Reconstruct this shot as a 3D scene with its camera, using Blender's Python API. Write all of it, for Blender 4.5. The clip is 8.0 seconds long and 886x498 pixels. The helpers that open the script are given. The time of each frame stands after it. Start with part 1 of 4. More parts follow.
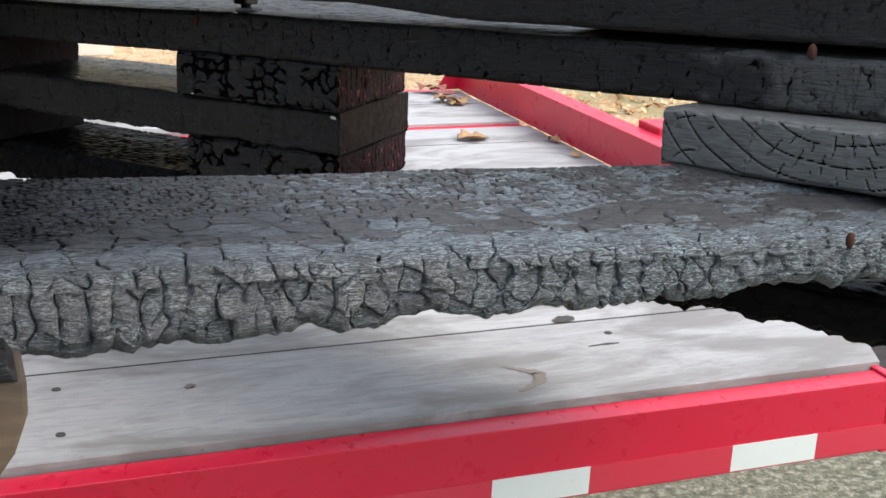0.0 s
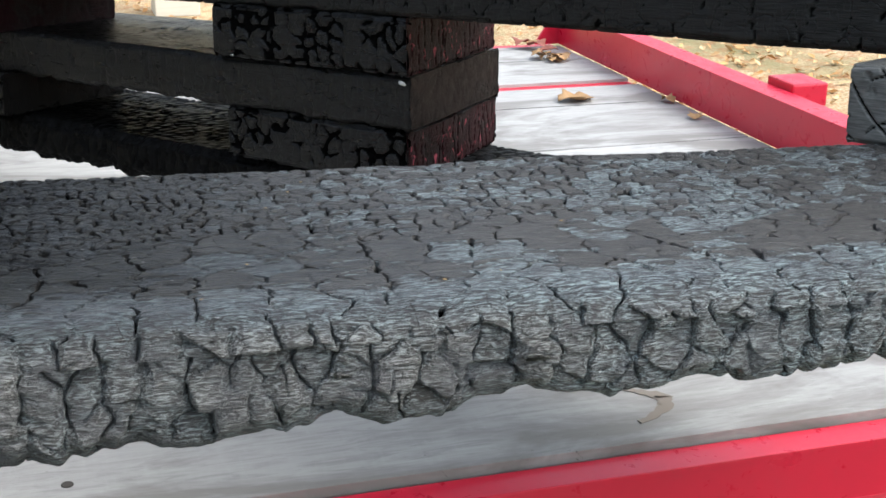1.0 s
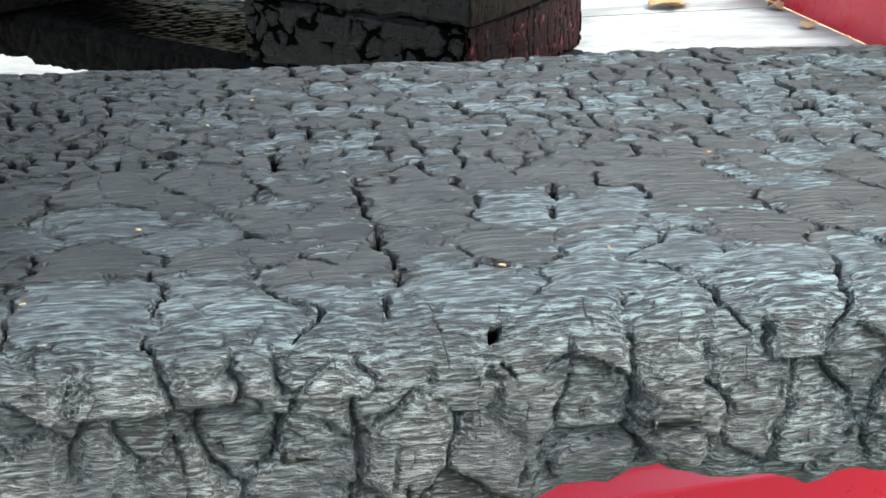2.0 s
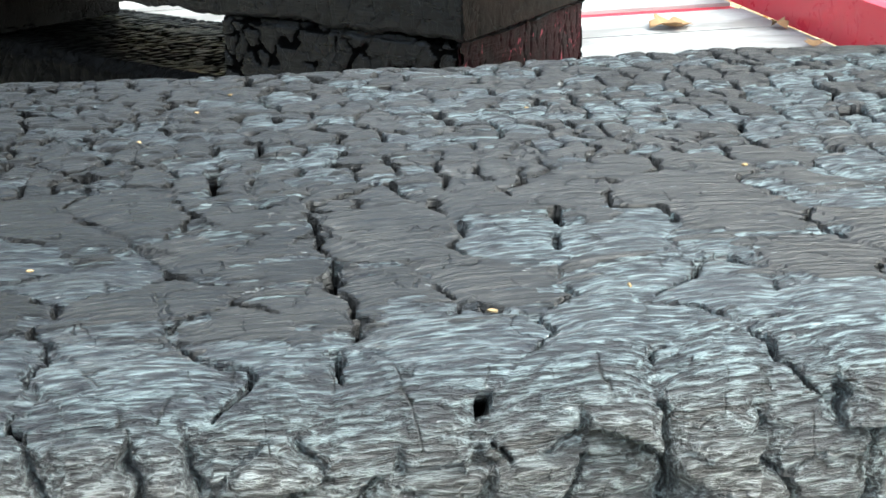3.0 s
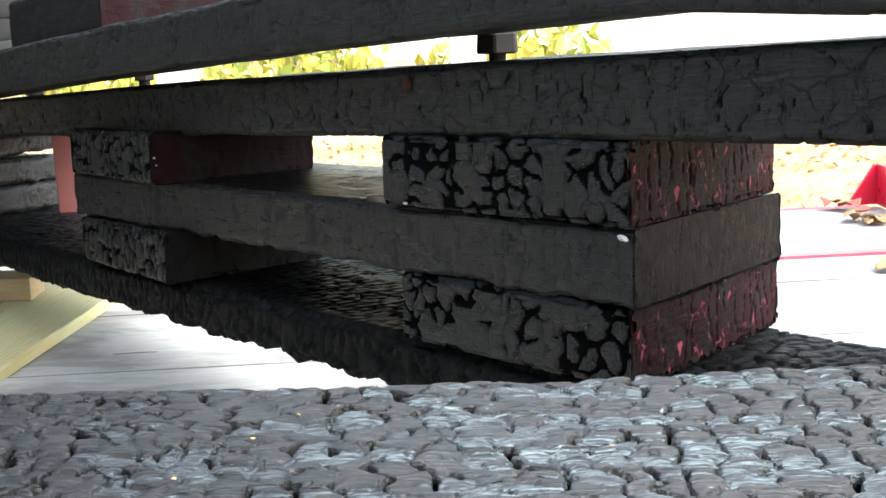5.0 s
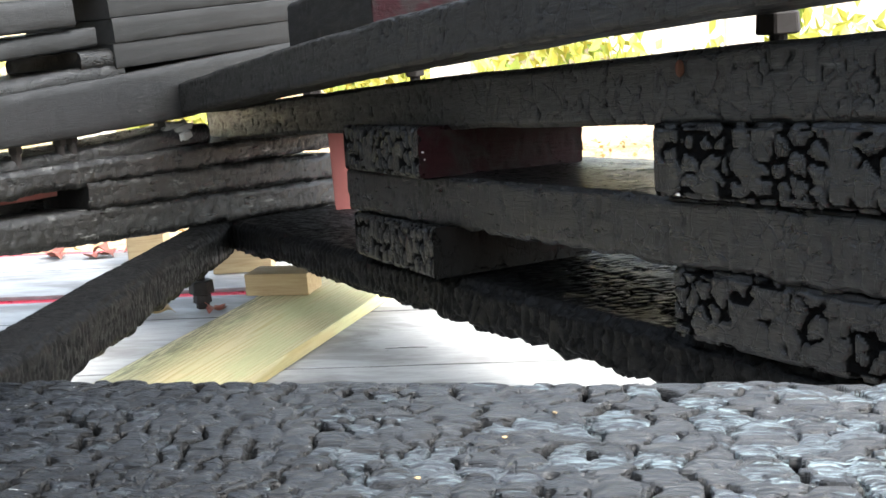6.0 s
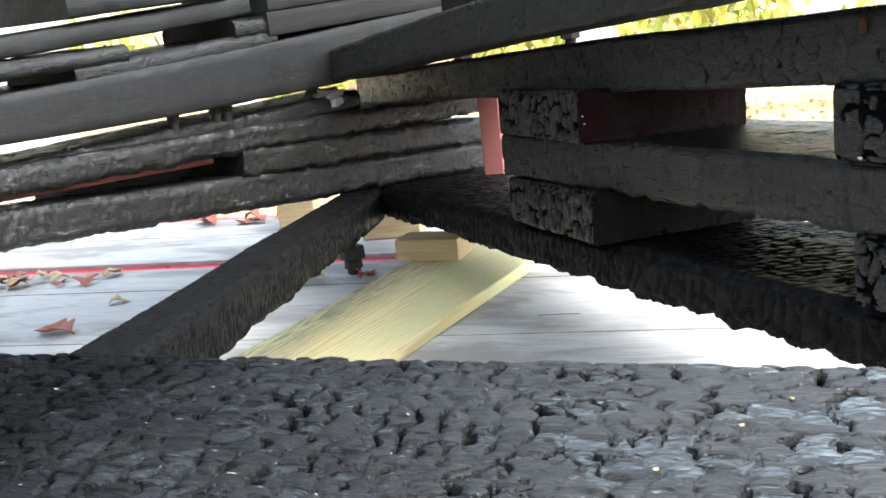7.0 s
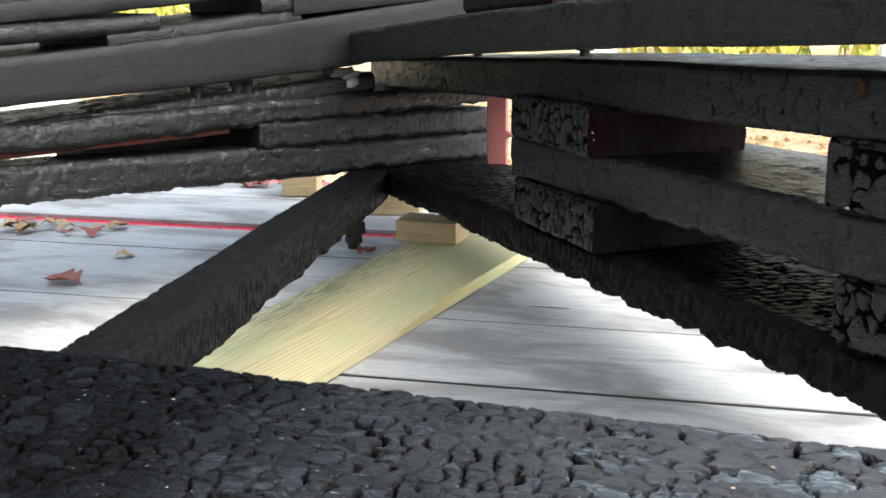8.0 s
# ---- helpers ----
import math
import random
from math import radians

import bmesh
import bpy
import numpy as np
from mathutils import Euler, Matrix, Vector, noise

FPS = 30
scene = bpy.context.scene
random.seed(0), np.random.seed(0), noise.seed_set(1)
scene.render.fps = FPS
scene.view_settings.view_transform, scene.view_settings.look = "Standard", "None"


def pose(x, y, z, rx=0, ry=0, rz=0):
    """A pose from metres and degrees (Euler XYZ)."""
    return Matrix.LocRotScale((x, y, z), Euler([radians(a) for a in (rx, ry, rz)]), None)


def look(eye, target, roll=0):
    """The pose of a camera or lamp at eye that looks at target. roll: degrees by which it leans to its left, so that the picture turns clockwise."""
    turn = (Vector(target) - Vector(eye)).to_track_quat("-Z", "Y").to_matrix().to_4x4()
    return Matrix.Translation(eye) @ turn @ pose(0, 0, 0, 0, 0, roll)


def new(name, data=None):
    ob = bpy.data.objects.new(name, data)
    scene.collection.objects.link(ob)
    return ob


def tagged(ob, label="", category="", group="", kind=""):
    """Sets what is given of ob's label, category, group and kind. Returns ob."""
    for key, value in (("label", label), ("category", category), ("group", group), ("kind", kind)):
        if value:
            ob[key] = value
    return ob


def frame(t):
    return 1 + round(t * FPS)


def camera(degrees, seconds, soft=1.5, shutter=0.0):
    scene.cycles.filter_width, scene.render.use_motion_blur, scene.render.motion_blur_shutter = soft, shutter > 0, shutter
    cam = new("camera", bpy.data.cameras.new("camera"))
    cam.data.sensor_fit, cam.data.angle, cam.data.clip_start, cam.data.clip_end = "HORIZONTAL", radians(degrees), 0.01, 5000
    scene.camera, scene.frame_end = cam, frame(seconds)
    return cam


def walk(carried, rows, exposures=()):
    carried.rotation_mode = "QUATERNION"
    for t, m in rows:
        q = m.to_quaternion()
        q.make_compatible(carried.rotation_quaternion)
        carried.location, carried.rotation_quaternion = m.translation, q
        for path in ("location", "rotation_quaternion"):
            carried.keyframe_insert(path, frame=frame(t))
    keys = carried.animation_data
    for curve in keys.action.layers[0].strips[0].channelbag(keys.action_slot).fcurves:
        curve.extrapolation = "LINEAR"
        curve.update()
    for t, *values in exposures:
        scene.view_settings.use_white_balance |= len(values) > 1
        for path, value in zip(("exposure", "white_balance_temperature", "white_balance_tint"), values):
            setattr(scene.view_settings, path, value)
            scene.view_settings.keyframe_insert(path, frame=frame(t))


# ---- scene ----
import itertools

# ---- camera ----
cam = camera(37.8, 8.0, soft=1.6)
PATH = [
    (0.0, (0.0181, -1.7587, 1.7315), (0.6364, -0.2391, 1.2146), 2.8),
    (0.5, (0.1230, -1.5807, 1.7057), (0.6794, -0.0439, 1.1682), 0.7),
    (1.0, (0.1780, -1.3605, 1.6524), (0.6665, 0.1849, 1.0770), 0.9),
    (1.2, (0.1987, -1.2797, 1.6266), (0.6648, 0.2692, 1.0401), 1.5),
    (2.3, (0.3122, -0.9692, 1.5234), (0.6846, 0.5624, 0.8337), 0.0),
    (2.5, (0.3173, -0.9546, 1.5208), (0.6983, 0.5762, 0.8354), -0.2),
    (3.0, (0.3199, -0.9357, 1.5036), (0.7061, 0.6140, 0.8638), -0.5),
    (3.5, (0.3363, -0.9176, 1.4993), (0.6846, 0.6785, 0.9601), -1.0),
    (4.0, (0.3492, -0.9047, 1.5062), (0.6828, 0.7207, 1.0512), -1.2),
    (4.2, (0.3509, -0.8996, 1.5148), (0.6674, 0.7353, 1.0839), -1.4),
    (5.3, (0.3990, -0.8798, 1.5268), (0.3836, 0.8075, 1.1957), -2.8),
    (5.5, (0.3999, -0.8703, 1.5208), (0.3070, 0.8161, 1.1983), -3.5),
    (6.0, (0.3913, -0.8454, 1.5113), (0.1333, 0.8222, 1.1785), -4.3),
    (6.5, (0.3724, -0.8342, 1.5096), (-0.0292, 0.8015, 1.1613), -5.7),
    (7.0, (0.3600, -0.8270, 1.5125), (-0.1510, 1.0605, 1.0890), -5.7),
    (7.5, (0.3530, -0.8460, 1.5370), (-0.1480, 1.0380, 1.0880), -5.2),
    (8.0, (0.3530, -0.9270, 1.5810), (-0.1310, 0.9530, 1.1020), -0.6),
]
walk(cam, [(t, look(e, g, r)) for t, e, g, r in PATH],
     exposures=[(0.0, 1.08, 6050, 10), (1.2, 1.2, 6050, 5), (2.3, 1.72, 6000, -1), (4.2, 1.78, 6050, 2), (5.3, 2.25, 6050, 5), (6.3, 2.38, 6080, 6), (7.2, 2.12, 6000, 5), (8.0, 1.8, 6000, 5)])

# ---- world, sun and exposure ----
SUN_EL, SUN_AZ = 52.0, 118.0
world = bpy.data.worlds.new("overcast_sky")
scene.world = world
world.use_nodes = True
wn, wl = world.node_tree.nodes, world.node_tree.links
sky = wn.new("ShaderNodeTexSky")
sky.sky_type, sky.sun_disc = "NISHITA", False
sky.sun_elevation, sky.sun_rotation = radians(SUN_EL), radians(SUN_AZ)
sky.dust_density, sky.ozone_density, sky.air_density = 5.0, 0.3, 1.2
# thin cloud takes most of the blue out of the sky
pale = wn.new("ShaderNodeHueSaturation")
pale.inputs["Saturation"].default_value = 0.6
wl.new(sky.outputs[0], pale.inputs["Color"])
wl.new(pale.outputs[0], wn["Background"].inputs[0])
wn["Background"].inputs[1].default_value = 0.15
sun = new("sun", bpy.data.lights.new("sun", "SUN"))
sun.data.energy, sun.data.angle, sun.data.color = 0.72, radians(110), (1.0, 0.98, 0.95)
sun.matrix_world = look((0, 0, 0), (-math.sin(radians(SUN_AZ)) * math.cos(radians(SUN_EL)),
                                     -math.cos(radians(SUN_AZ)) * math.cos(radians(SUN_EL)), -math.sin(radians(SUN_EL))))


# ---- materials ----
def material(name):
    m = bpy.data.materials.new(name)
    m.use_nodes = True
    return m, m.node_tree.nodes, m.node_tree.links, m.node_tree.nodes["Principled BSDF"]


def coords(n, l, scale, source="Object", turn=(0, 0, 0)):
    tc, mp = n.new("ShaderNodeTexCoord"), n.new("ShaderNodeMapping")
    mp.inputs["Scale"].default_value = scale
    mp.inputs["Rotation"].default_value = turn
    l.new(tc.outputs[source], mp.inputs["Vector"])
    return mp.outputs["Vector"]


def noise_tex(n, l, vec, scale, detail=4.0, rough=0.55, dist=0.0):
    t = n.new("ShaderNodeTexNoise")
    t.inputs["Scale"].default_value, t.inputs["Detail"].default_value = scale, detail
    t.inputs["Roughness"].default_value, t.inputs["Distortion"].default_value = rough, dist
    l.new(vec, t.inputs["Vector"])
    return t.outputs["Fac"]


def ramp(n, l, fac, stops):
    r = n.new("ShaderNodeValToRGB")
    while len(r.color_ramp.elements) < len(stops):
        r.color_ramp.elements.new(0.5)
    for e, (p, c) in zip(r.color_ramp.elements, stops):
        e.position, e.color = p, (*(c if isinstance(c, tuple) else (c, c, c)), 1)
    l.new(fac, r.inputs["Fac"])
    return r.outputs["Color"]


def mix(n, l, fac, a, b, mode="MIX"):
    m = n.new("ShaderNodeMix")
    m.data_type, m.blend_type = "RGBA", mode
    for sock, v in ((m.inputs["Factor"], fac), (m.inputs["A"], a), (m.inputs["B"], b)):
        if isinstance(v, (int, float)):
            sock.default_value = v
        elif isinstance(v, tuple):
            sock.default_value = (*v, 1)
        else:
            l.new(v, sock)
    return m.outputs["Result"]


def bump(n, l, bsdf, layers):
    prev = None
    for height, strength, dist in layers:
        b = n.new("ShaderNodeBump")
        b.inputs["Strength"].default_value, b.inputs["Distance"].default_value = strength, dist
        l.new(height, b.inputs["Height"])
        if prev:
            l.new(prev, b.inputs["Normal"])
        prev = b.outputs["Normal"]
    l.new(prev, bsdf.inputs["Normal"])


def distorted(n, l, vec, scale, amount):
    """The vector, shaken by fine noise."""
    wob = n.new("ShaderNodeTexNoise")
    wob.inputs["Scale"].default_value, wob.inputs["Detail"].default_value = scale, 3
    l.new(vec, wob.inputs["Vector"])
    bend = n.new("ShaderNodeVectorMath")
    bend.operation = "MULTIPLY_ADD"
    bend.inputs[1].default_value = (amount, amount, amount)
    l.new(wob.outputs["Color"], bend.inputs[0])
    l.new(vec, bend.inputs[2])
    return bend.outputs[0]


def char_material(name, low, high, ash, ash_amount, rough=(0.38, 0.6), line=1.0, crack_scale=32.0, shine=0.2, split=1.0, hairs=0.9):
    """Charred wood: near-black, silky along the grain, with pale ash where the skin has flaked."""
    m, n, l, p = material(name)
    grain = coords(n, l, (1, 14, 14))
    iso = coords(n, l, (1, 1, 1))
    lines = noise_tex(n, l, grain, 38, 3, 0.6, 0.25)
    fine = noise_tex(n, l, iso, 260, 3, 0.6)
    broad = noise_tex(n, l, iso, 9, 4, 0.6)
    streak = noise_tex(n, l, coords(n, l, (1, 4.5, 4.5)), 15, 5, 0.65, 0.4)
    base = mix(n, l, ramp(n, l, broad, [(0.3, low), (0.7, high)]), low, high)
    base = mix(n, l, ramp(n, l, lines, [(0.35, 0.0), (0.75, 0.55)]), base, tuple(c * 1.7 for c in high))
    where = mix(n, l, 1.0, ramp(n, l, streak, [(0.66 - ash_amount, 0.0), (0.76 - ash_amount, 1.0)]),
                ramp(n, l, noise_tex(n, l, iso, 5.5, 3, 0.5), [(0.42, 0.0), (0.6, 1.0)]), "MULTIPLY")
    where = mix(n, l, 1.0, where, ramp(n, l, lines, [(0.35, 0.2), (0.6, 1.0)]), "MULTIPLY")
    base = mix(n, l, where, base, ash)
    # thin shrinkage cracks between flat plates
    vor = n.new("ShaderNodeTexVoronoi")
    vor.feature = "DISTANCE_TO_EDGE"
    vor.inputs["Scale"].default_value = crack_scale
    l.new(distorted(n, l, iso, 60, 0.02), vor.inputs["Vector"])
    gap = ramp(n, l, vor.outputs["Distance"], [(0.0, 0.0), (0.05, 1.0)])
    gap = mix(n, l, ramp(n, l, noise_tex(n, l, iso, 32, 3, 0.6), [(0.42, 0.0), (0.55, split)]), (1, 1, 1), gap)
    base = mix(n, l, gap, (0.0015, 0.0015, 0.0015), base)
    grey = n.new("ShaderNodeAttribute")
    grey.attribute_name = "ash"
    base = mix(n, l, mix(n, l, 1.0, grey.outputs["Fac"], ramp(n, l, lines, [(0.3, 0.35), (0.55, 1.0)]), "MULTIPLY"), base, (0.085, 0.084, 0.08))
    # hairline checks across the grain
    check = noise_tex(n, l, coords(n, l, (11, 1.6, 1.6)), 7, 4, 0.6, 0.5)
    hair = ramp(n, l, check, [(0.485, 1.0), (0.5, 0.0), (0.515, 1.0)])
    hair = mix(n, l, ramp(n, l, noise_tex(n, l, iso, 14, 3, 0.6), [(0.45, 0.0), (0.6, hairs)]), (1, 1, 1), hair)
    base = mix(n, l, hair, (0.002, 0.002, 0.002), base)
    # the open fissures are near-black and matt
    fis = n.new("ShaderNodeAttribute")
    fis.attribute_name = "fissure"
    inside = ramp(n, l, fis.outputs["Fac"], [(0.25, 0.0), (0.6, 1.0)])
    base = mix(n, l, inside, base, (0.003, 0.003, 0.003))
    l.new(base, p.inputs["Base Color"])
    l.new(mix(n, l, inside, ramp(n, l, streak, [(0.3, rough[0]), (0.7, rough[1])]), (0.9, 0.9, 0.9)), p.inputs["Roughness"])
    l.new(mix(n, l, inside, (shine, shine, shine), (0.02, 0.02, 0.02)), p.inputs["Specular IOR Level"])
    bump(n, l, p, [(gap, 0.5, 0.0025), (hair, 0.6, 0.002), (lines, 0.35 * line, 0.0015), (fine, 0.25, 0.0006), (streak, 0.3, 0.002)])
    return m


def scaled_char():
    """Alligator char: a smooth brown-grey skin with fine ridges, broken open to silver-blue fibres where the mesh says it is bare."""
    m, n, l, p = material("silvery_char")
    iso = coords(n, l, (1, 1, 1))

    def along_grain(scale):
        """Object space, bent with the grain that arches over each scale."""
        tc, arch, xyz, add_, mp = (n.new("ShaderNode" + q) for q in ("TexCoord", "Attribute", "CombineXYZ", "VectorMath", "Mapping"))
        arch.attribute_name = "arch"
        l.new(arch.outputs["Fac"], xyz.inputs["Y"])
        l.new(tc.outputs["Object"], add_.inputs[0])
        l.new(xyz.outputs[0], add_.inputs[1])
        l.new(add_.outputs[0], mp.inputs["Vector"])
        mp.inputs["Scale"].default_value = scale
        return mp.outputs["Vector"]

    ridges = noise_tex(n, l, along_grain((1.3, 24, 24)), 21, 4, 0.62, 0.2)
    thread = noise_tex(n, l, along_grain((2.2, 13, 13)), 62, 4, 0.62, 0.25)
    soft = noise_tex(n, l, coords(n, l, (1, 4, 4)), 26, 4, 0.6, 0.5)
    grit = noise_tex(n, l, iso, 520, 2, 0.7)
    broad = noise_tex(n, l, iso, 14, 4, 0.6)
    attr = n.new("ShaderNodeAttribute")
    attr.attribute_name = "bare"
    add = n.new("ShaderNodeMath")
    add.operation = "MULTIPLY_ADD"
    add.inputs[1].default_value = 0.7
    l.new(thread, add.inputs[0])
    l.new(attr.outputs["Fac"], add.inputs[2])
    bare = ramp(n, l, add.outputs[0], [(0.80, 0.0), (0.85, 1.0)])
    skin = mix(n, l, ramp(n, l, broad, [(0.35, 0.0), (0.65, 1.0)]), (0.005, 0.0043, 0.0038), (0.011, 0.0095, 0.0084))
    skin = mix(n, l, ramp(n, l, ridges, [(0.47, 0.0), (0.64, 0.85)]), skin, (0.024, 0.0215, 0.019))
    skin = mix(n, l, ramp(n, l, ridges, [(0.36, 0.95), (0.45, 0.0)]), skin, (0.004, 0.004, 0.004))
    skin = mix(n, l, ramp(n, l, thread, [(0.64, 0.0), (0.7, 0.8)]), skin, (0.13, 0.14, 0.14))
    # shade at the timber's left end, put into its colour and specular
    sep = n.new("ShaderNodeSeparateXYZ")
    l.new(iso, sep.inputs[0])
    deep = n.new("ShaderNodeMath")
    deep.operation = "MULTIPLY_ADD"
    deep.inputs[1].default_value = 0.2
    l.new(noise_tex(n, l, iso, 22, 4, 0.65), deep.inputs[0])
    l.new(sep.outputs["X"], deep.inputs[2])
    end_shade_at = n.new("ShaderNodeMapRange")
    end_shade_at.inputs["From Min"].default_value, end_shade_at.inputs["From Max"].default_value = 1.30, 0.93
    l.new(deep.outputs[0], end_shade_at.inputs["Value"])
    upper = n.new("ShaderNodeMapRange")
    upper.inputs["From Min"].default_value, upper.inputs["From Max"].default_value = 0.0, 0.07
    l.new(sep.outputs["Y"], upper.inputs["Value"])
    end_shade = mix(n, l, 1.0, end_shade_at.outputs[0], upper.outputs[0], "MULTIPLY")
    skin = mix(n, l, end_shade, skin, (0.003, 0.003, 0.003))
    # silver fibres; the palest threads also hold highlights as colour
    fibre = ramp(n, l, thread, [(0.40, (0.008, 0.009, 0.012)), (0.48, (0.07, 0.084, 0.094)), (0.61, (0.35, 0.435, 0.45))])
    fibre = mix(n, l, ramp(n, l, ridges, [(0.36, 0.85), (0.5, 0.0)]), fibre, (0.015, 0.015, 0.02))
    lowface = n.new("ShaderNodeMapRange")
    lowface.inputs["From Min"].default_value, lowface.inputs["From Max"].default_value = 0.008, -0.004
    l.new(sep.outputs["Y"], lowface.inputs["Value"])
    brown = ramp(n, l, thread, [(0.38, (0.03, 0.027, 0.024)), (0.5, (0.115, 0.11, 0.103)), (0.62, (0.36, 0.362, 0.35))])
    silver = n.new("ShaderNodeMapRange")
    silver.inputs["From Min"].default_value, silver.inputs["From Max"].default_value = 1.45, 1.15
    l.new(sep.outputs["X"], silver.inputs["Value"])
    fibre = mix(n, l, mix(n, l, 1.0, lowface.outputs[0], ramp(n, l, silver.outputs[0], [(0.0, 0.25), (1.0, 1.0)]), "MULTIPLY"), fibre, brown)
    tone = noise_tex(n, l, iso, 30, 3, 0.5)
    fibre = mix(n, l, ramp(n, l, tone, [(0.36, 0.55), (0.55, 0.0)]), fibre, (0.05, 0.05, 0.06))
    base = mix(n, l, bare, skin, mix(n, l, ramp(n, l, end_shade, [(0.2, 0.0), (0.9, 1.0)]), fibre, (0.006, 0.006, 0.006)))
    # the bare fibres darken towards the same end, as part of that shade
    fibre_shade = n.new("ShaderNodeMapRange")
    fibre_shade.inputs["From Min"].default_value, fibre_shade.inputs["From Max"].default_value = 1.08, 1.38
    fibre_shade.inputs["To Min"].default_value = 0.45
    l.new(deep.outputs[0], fibre_shade.inputs["Value"])
    base = mix(n, l, mix(n, l, 1.0, bare, ramp(n, l, lowface.outputs[0], [(0.0, 1.0), (1.0, 0.0)]), "MULTIPLY"), base, mix(n, l, fibre_shade.outputs[0], (0.02, 0.021, 0.026), base))
    # pale flecks painted in as sparkle
    flecks = ramp(n, l, noise_tex(n, l, coords(n, l, (1, 2.5, 2.5)), 170, 3, 0.6), [(0.69, 0.0), (0.72, 1.0)])
    base = mix(n, l, flecks, base, (0.3, 0.31, 0.31))
    vor = n.new("ShaderNodeTexVoronoi")
    vor.feature = "DISTANCE_TO_EDGE"
    vor.inputs["Scale"].default_value = 62
    l.new(distorted(n, l, coords(n, l, (1, 0.55, 0.55)), 90, 0.014), vor.inputs["Vector"])
    slit = ramp(n, l, vor.outputs["Distance"], [(0.0, 0.0), (0.04, 1.0)])
    slit = mix(n, l, ramp(n, l, noise_tex(n, l, iso, 75, 2, 0.6), [(0.55, 0.0), (0.6, 1.0)]), (1, 1, 1), slit)
    base = mix(n, l, slit, (0.003, 0.003, 0.003), base)
    # near-black, matt colour inside the open fissures
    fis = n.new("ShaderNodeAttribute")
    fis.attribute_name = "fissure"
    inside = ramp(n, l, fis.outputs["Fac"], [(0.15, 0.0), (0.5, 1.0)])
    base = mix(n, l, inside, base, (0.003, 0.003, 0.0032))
    l.new(base, p.inputs["Base Color"])
    l.new(mix(n, l, inside, mix(n, l, bare, ramp(n, l, soft, [(0.3, 0.34), (0.7, 0.48)]), (0.42, 0.42, 0.42)), (0.9, 0.9, 0.9)), p.inputs["Roughness"])
    l.new(mix(n, l, inside, ramp(n, l, end_shade, [(0.0, 0.95), (0.5, 0.5), (1.0, 0.06)]), (0.03, 0.03, 0.03)), p.inputs["Specular IOR Level"])
    h = mix(n, l, bare, ramp(n, l, ridges, [(0.3, 0.05), (0.7, 0.95)]), ramp(n, l, thread, [(0.3, 0.0), (0.7, 1.0)]))
    bump(n, l, p, [(slit, 0.7, 0.002), (h, 1.0, 0.002), (soft, 0.35, 0.0015), (grit, 0.4, 0.0004)])
    return m


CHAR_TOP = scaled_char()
CHAR_DARK = char_material("charred_timber", (0.0034, 0.0033, 0.0031), (0.0135, 0.0131, 0.0125), (0.16, 0.16, 0.155), 0.03, (0.22, 0.45), 2.4, 32.0, 0.4)
CHAR_UPPER = char_material("checked_grey_char", (0.013, 0.0128, 0.0122), (0.034, 0.0332, 0.0316), (0.14, 0.14, 0.136), 0.0, (0.3, 0.55), 2.0, 30.0, 0.25)
CHAR_END = char_material("charred_end_grain", (0.004, 0.004, 0.004), (0.011, 0.0108, 0.0106), (0.07, 0.05, 0.05), -0.05, (0.35, 0.6), 1.0, 45.0, 0.06, 0.8)
CHAR_GREY = char_material("smoked_timber", (0.006, 0.006, 0.0061), (0.0165, 0.0165, 0.0168), (0.12, 0.12, 0.12), 0.01, (0.4, 0.62), 1.0, 9.0, 0.3, 0.15, 0.15)


# the pale streaks stand for ash and for painted glints on the scales
CHAR_SCALY = char_material("scaly_ashen_char", (0.0045, 0.0045, 0.0044), (0.0165, 0.0162, 0.0158), (0.3, 0.3, 0.29), 0.07, (0.22, 0.45), 2.4, 55.0, 0.4)
CHAR_ASH = char_material("ash_grey_char", (0.08, 0.08, 0.075), (0.17, 0.17, 0.16), (0.25, 0.25, 0.25), 0.0, (0.45, 0.65), 1.0, 9.0, 0.35, 0.1, 0.0)


CHAR_V = char_material("smoke_browned_timber", (0.010, 0.0098, 0.0093), (0.03, 0.0292, 0.028), (0.1, 0.1, 0.1), 0.0, (0.4, 0.6), 1.5, 22.0, 0.3, 0.6)


def painted_char(name="scorched_red_paint", pale=1.0, tone=1.0):
    """Charred wood that still holds scorched red paint in patches."""
    m, n, l, p = material(name)
    iso = coords(n, l, (1, 1, 1))
    patch = noise_tex(n, l, iso, 26, 5, 0.7, 0.6)
    lines = noise_tex(n, l, coords(n, l, (1, 1, 9)), 30, 4, 0.6, 0.3)
    red = mix(n, l, lines, tuple(tone * c for c in (0.012, 0.005, 0.006)), tuple(tone * c for c in (0.045, 0.008, 0.013)))
    base = mix(n, l, ramp(n, l, patch, [(0.36, 0.0), (0.52, 1.0)]), (0.012, 0.010, 0.010), red)
    chips = ramp(n, l, noise_tex(n, l, iso, 60, 4, 0.6, 0.8), [(0.60, 0.0), (0.66, pale)])
    base = mix(n, l, chips, base, (0.32, 0.07, 0.095))
    l.new(base, p.inputs["Base Color"])
    p.inputs["Roughness"].default_value = 0.55
    p.inputs["Specular IOR Level"].default_value = 0.06
    bump(n, l, p, [(patch, 0.8, 0.003), (lines, 0.6, 0.002)])
    return m


CHAR_RED = painted_char(tone=0.5)
CHAR_MAROON = painted_char("scorched_maroon_paint", 0.0, 0.4)


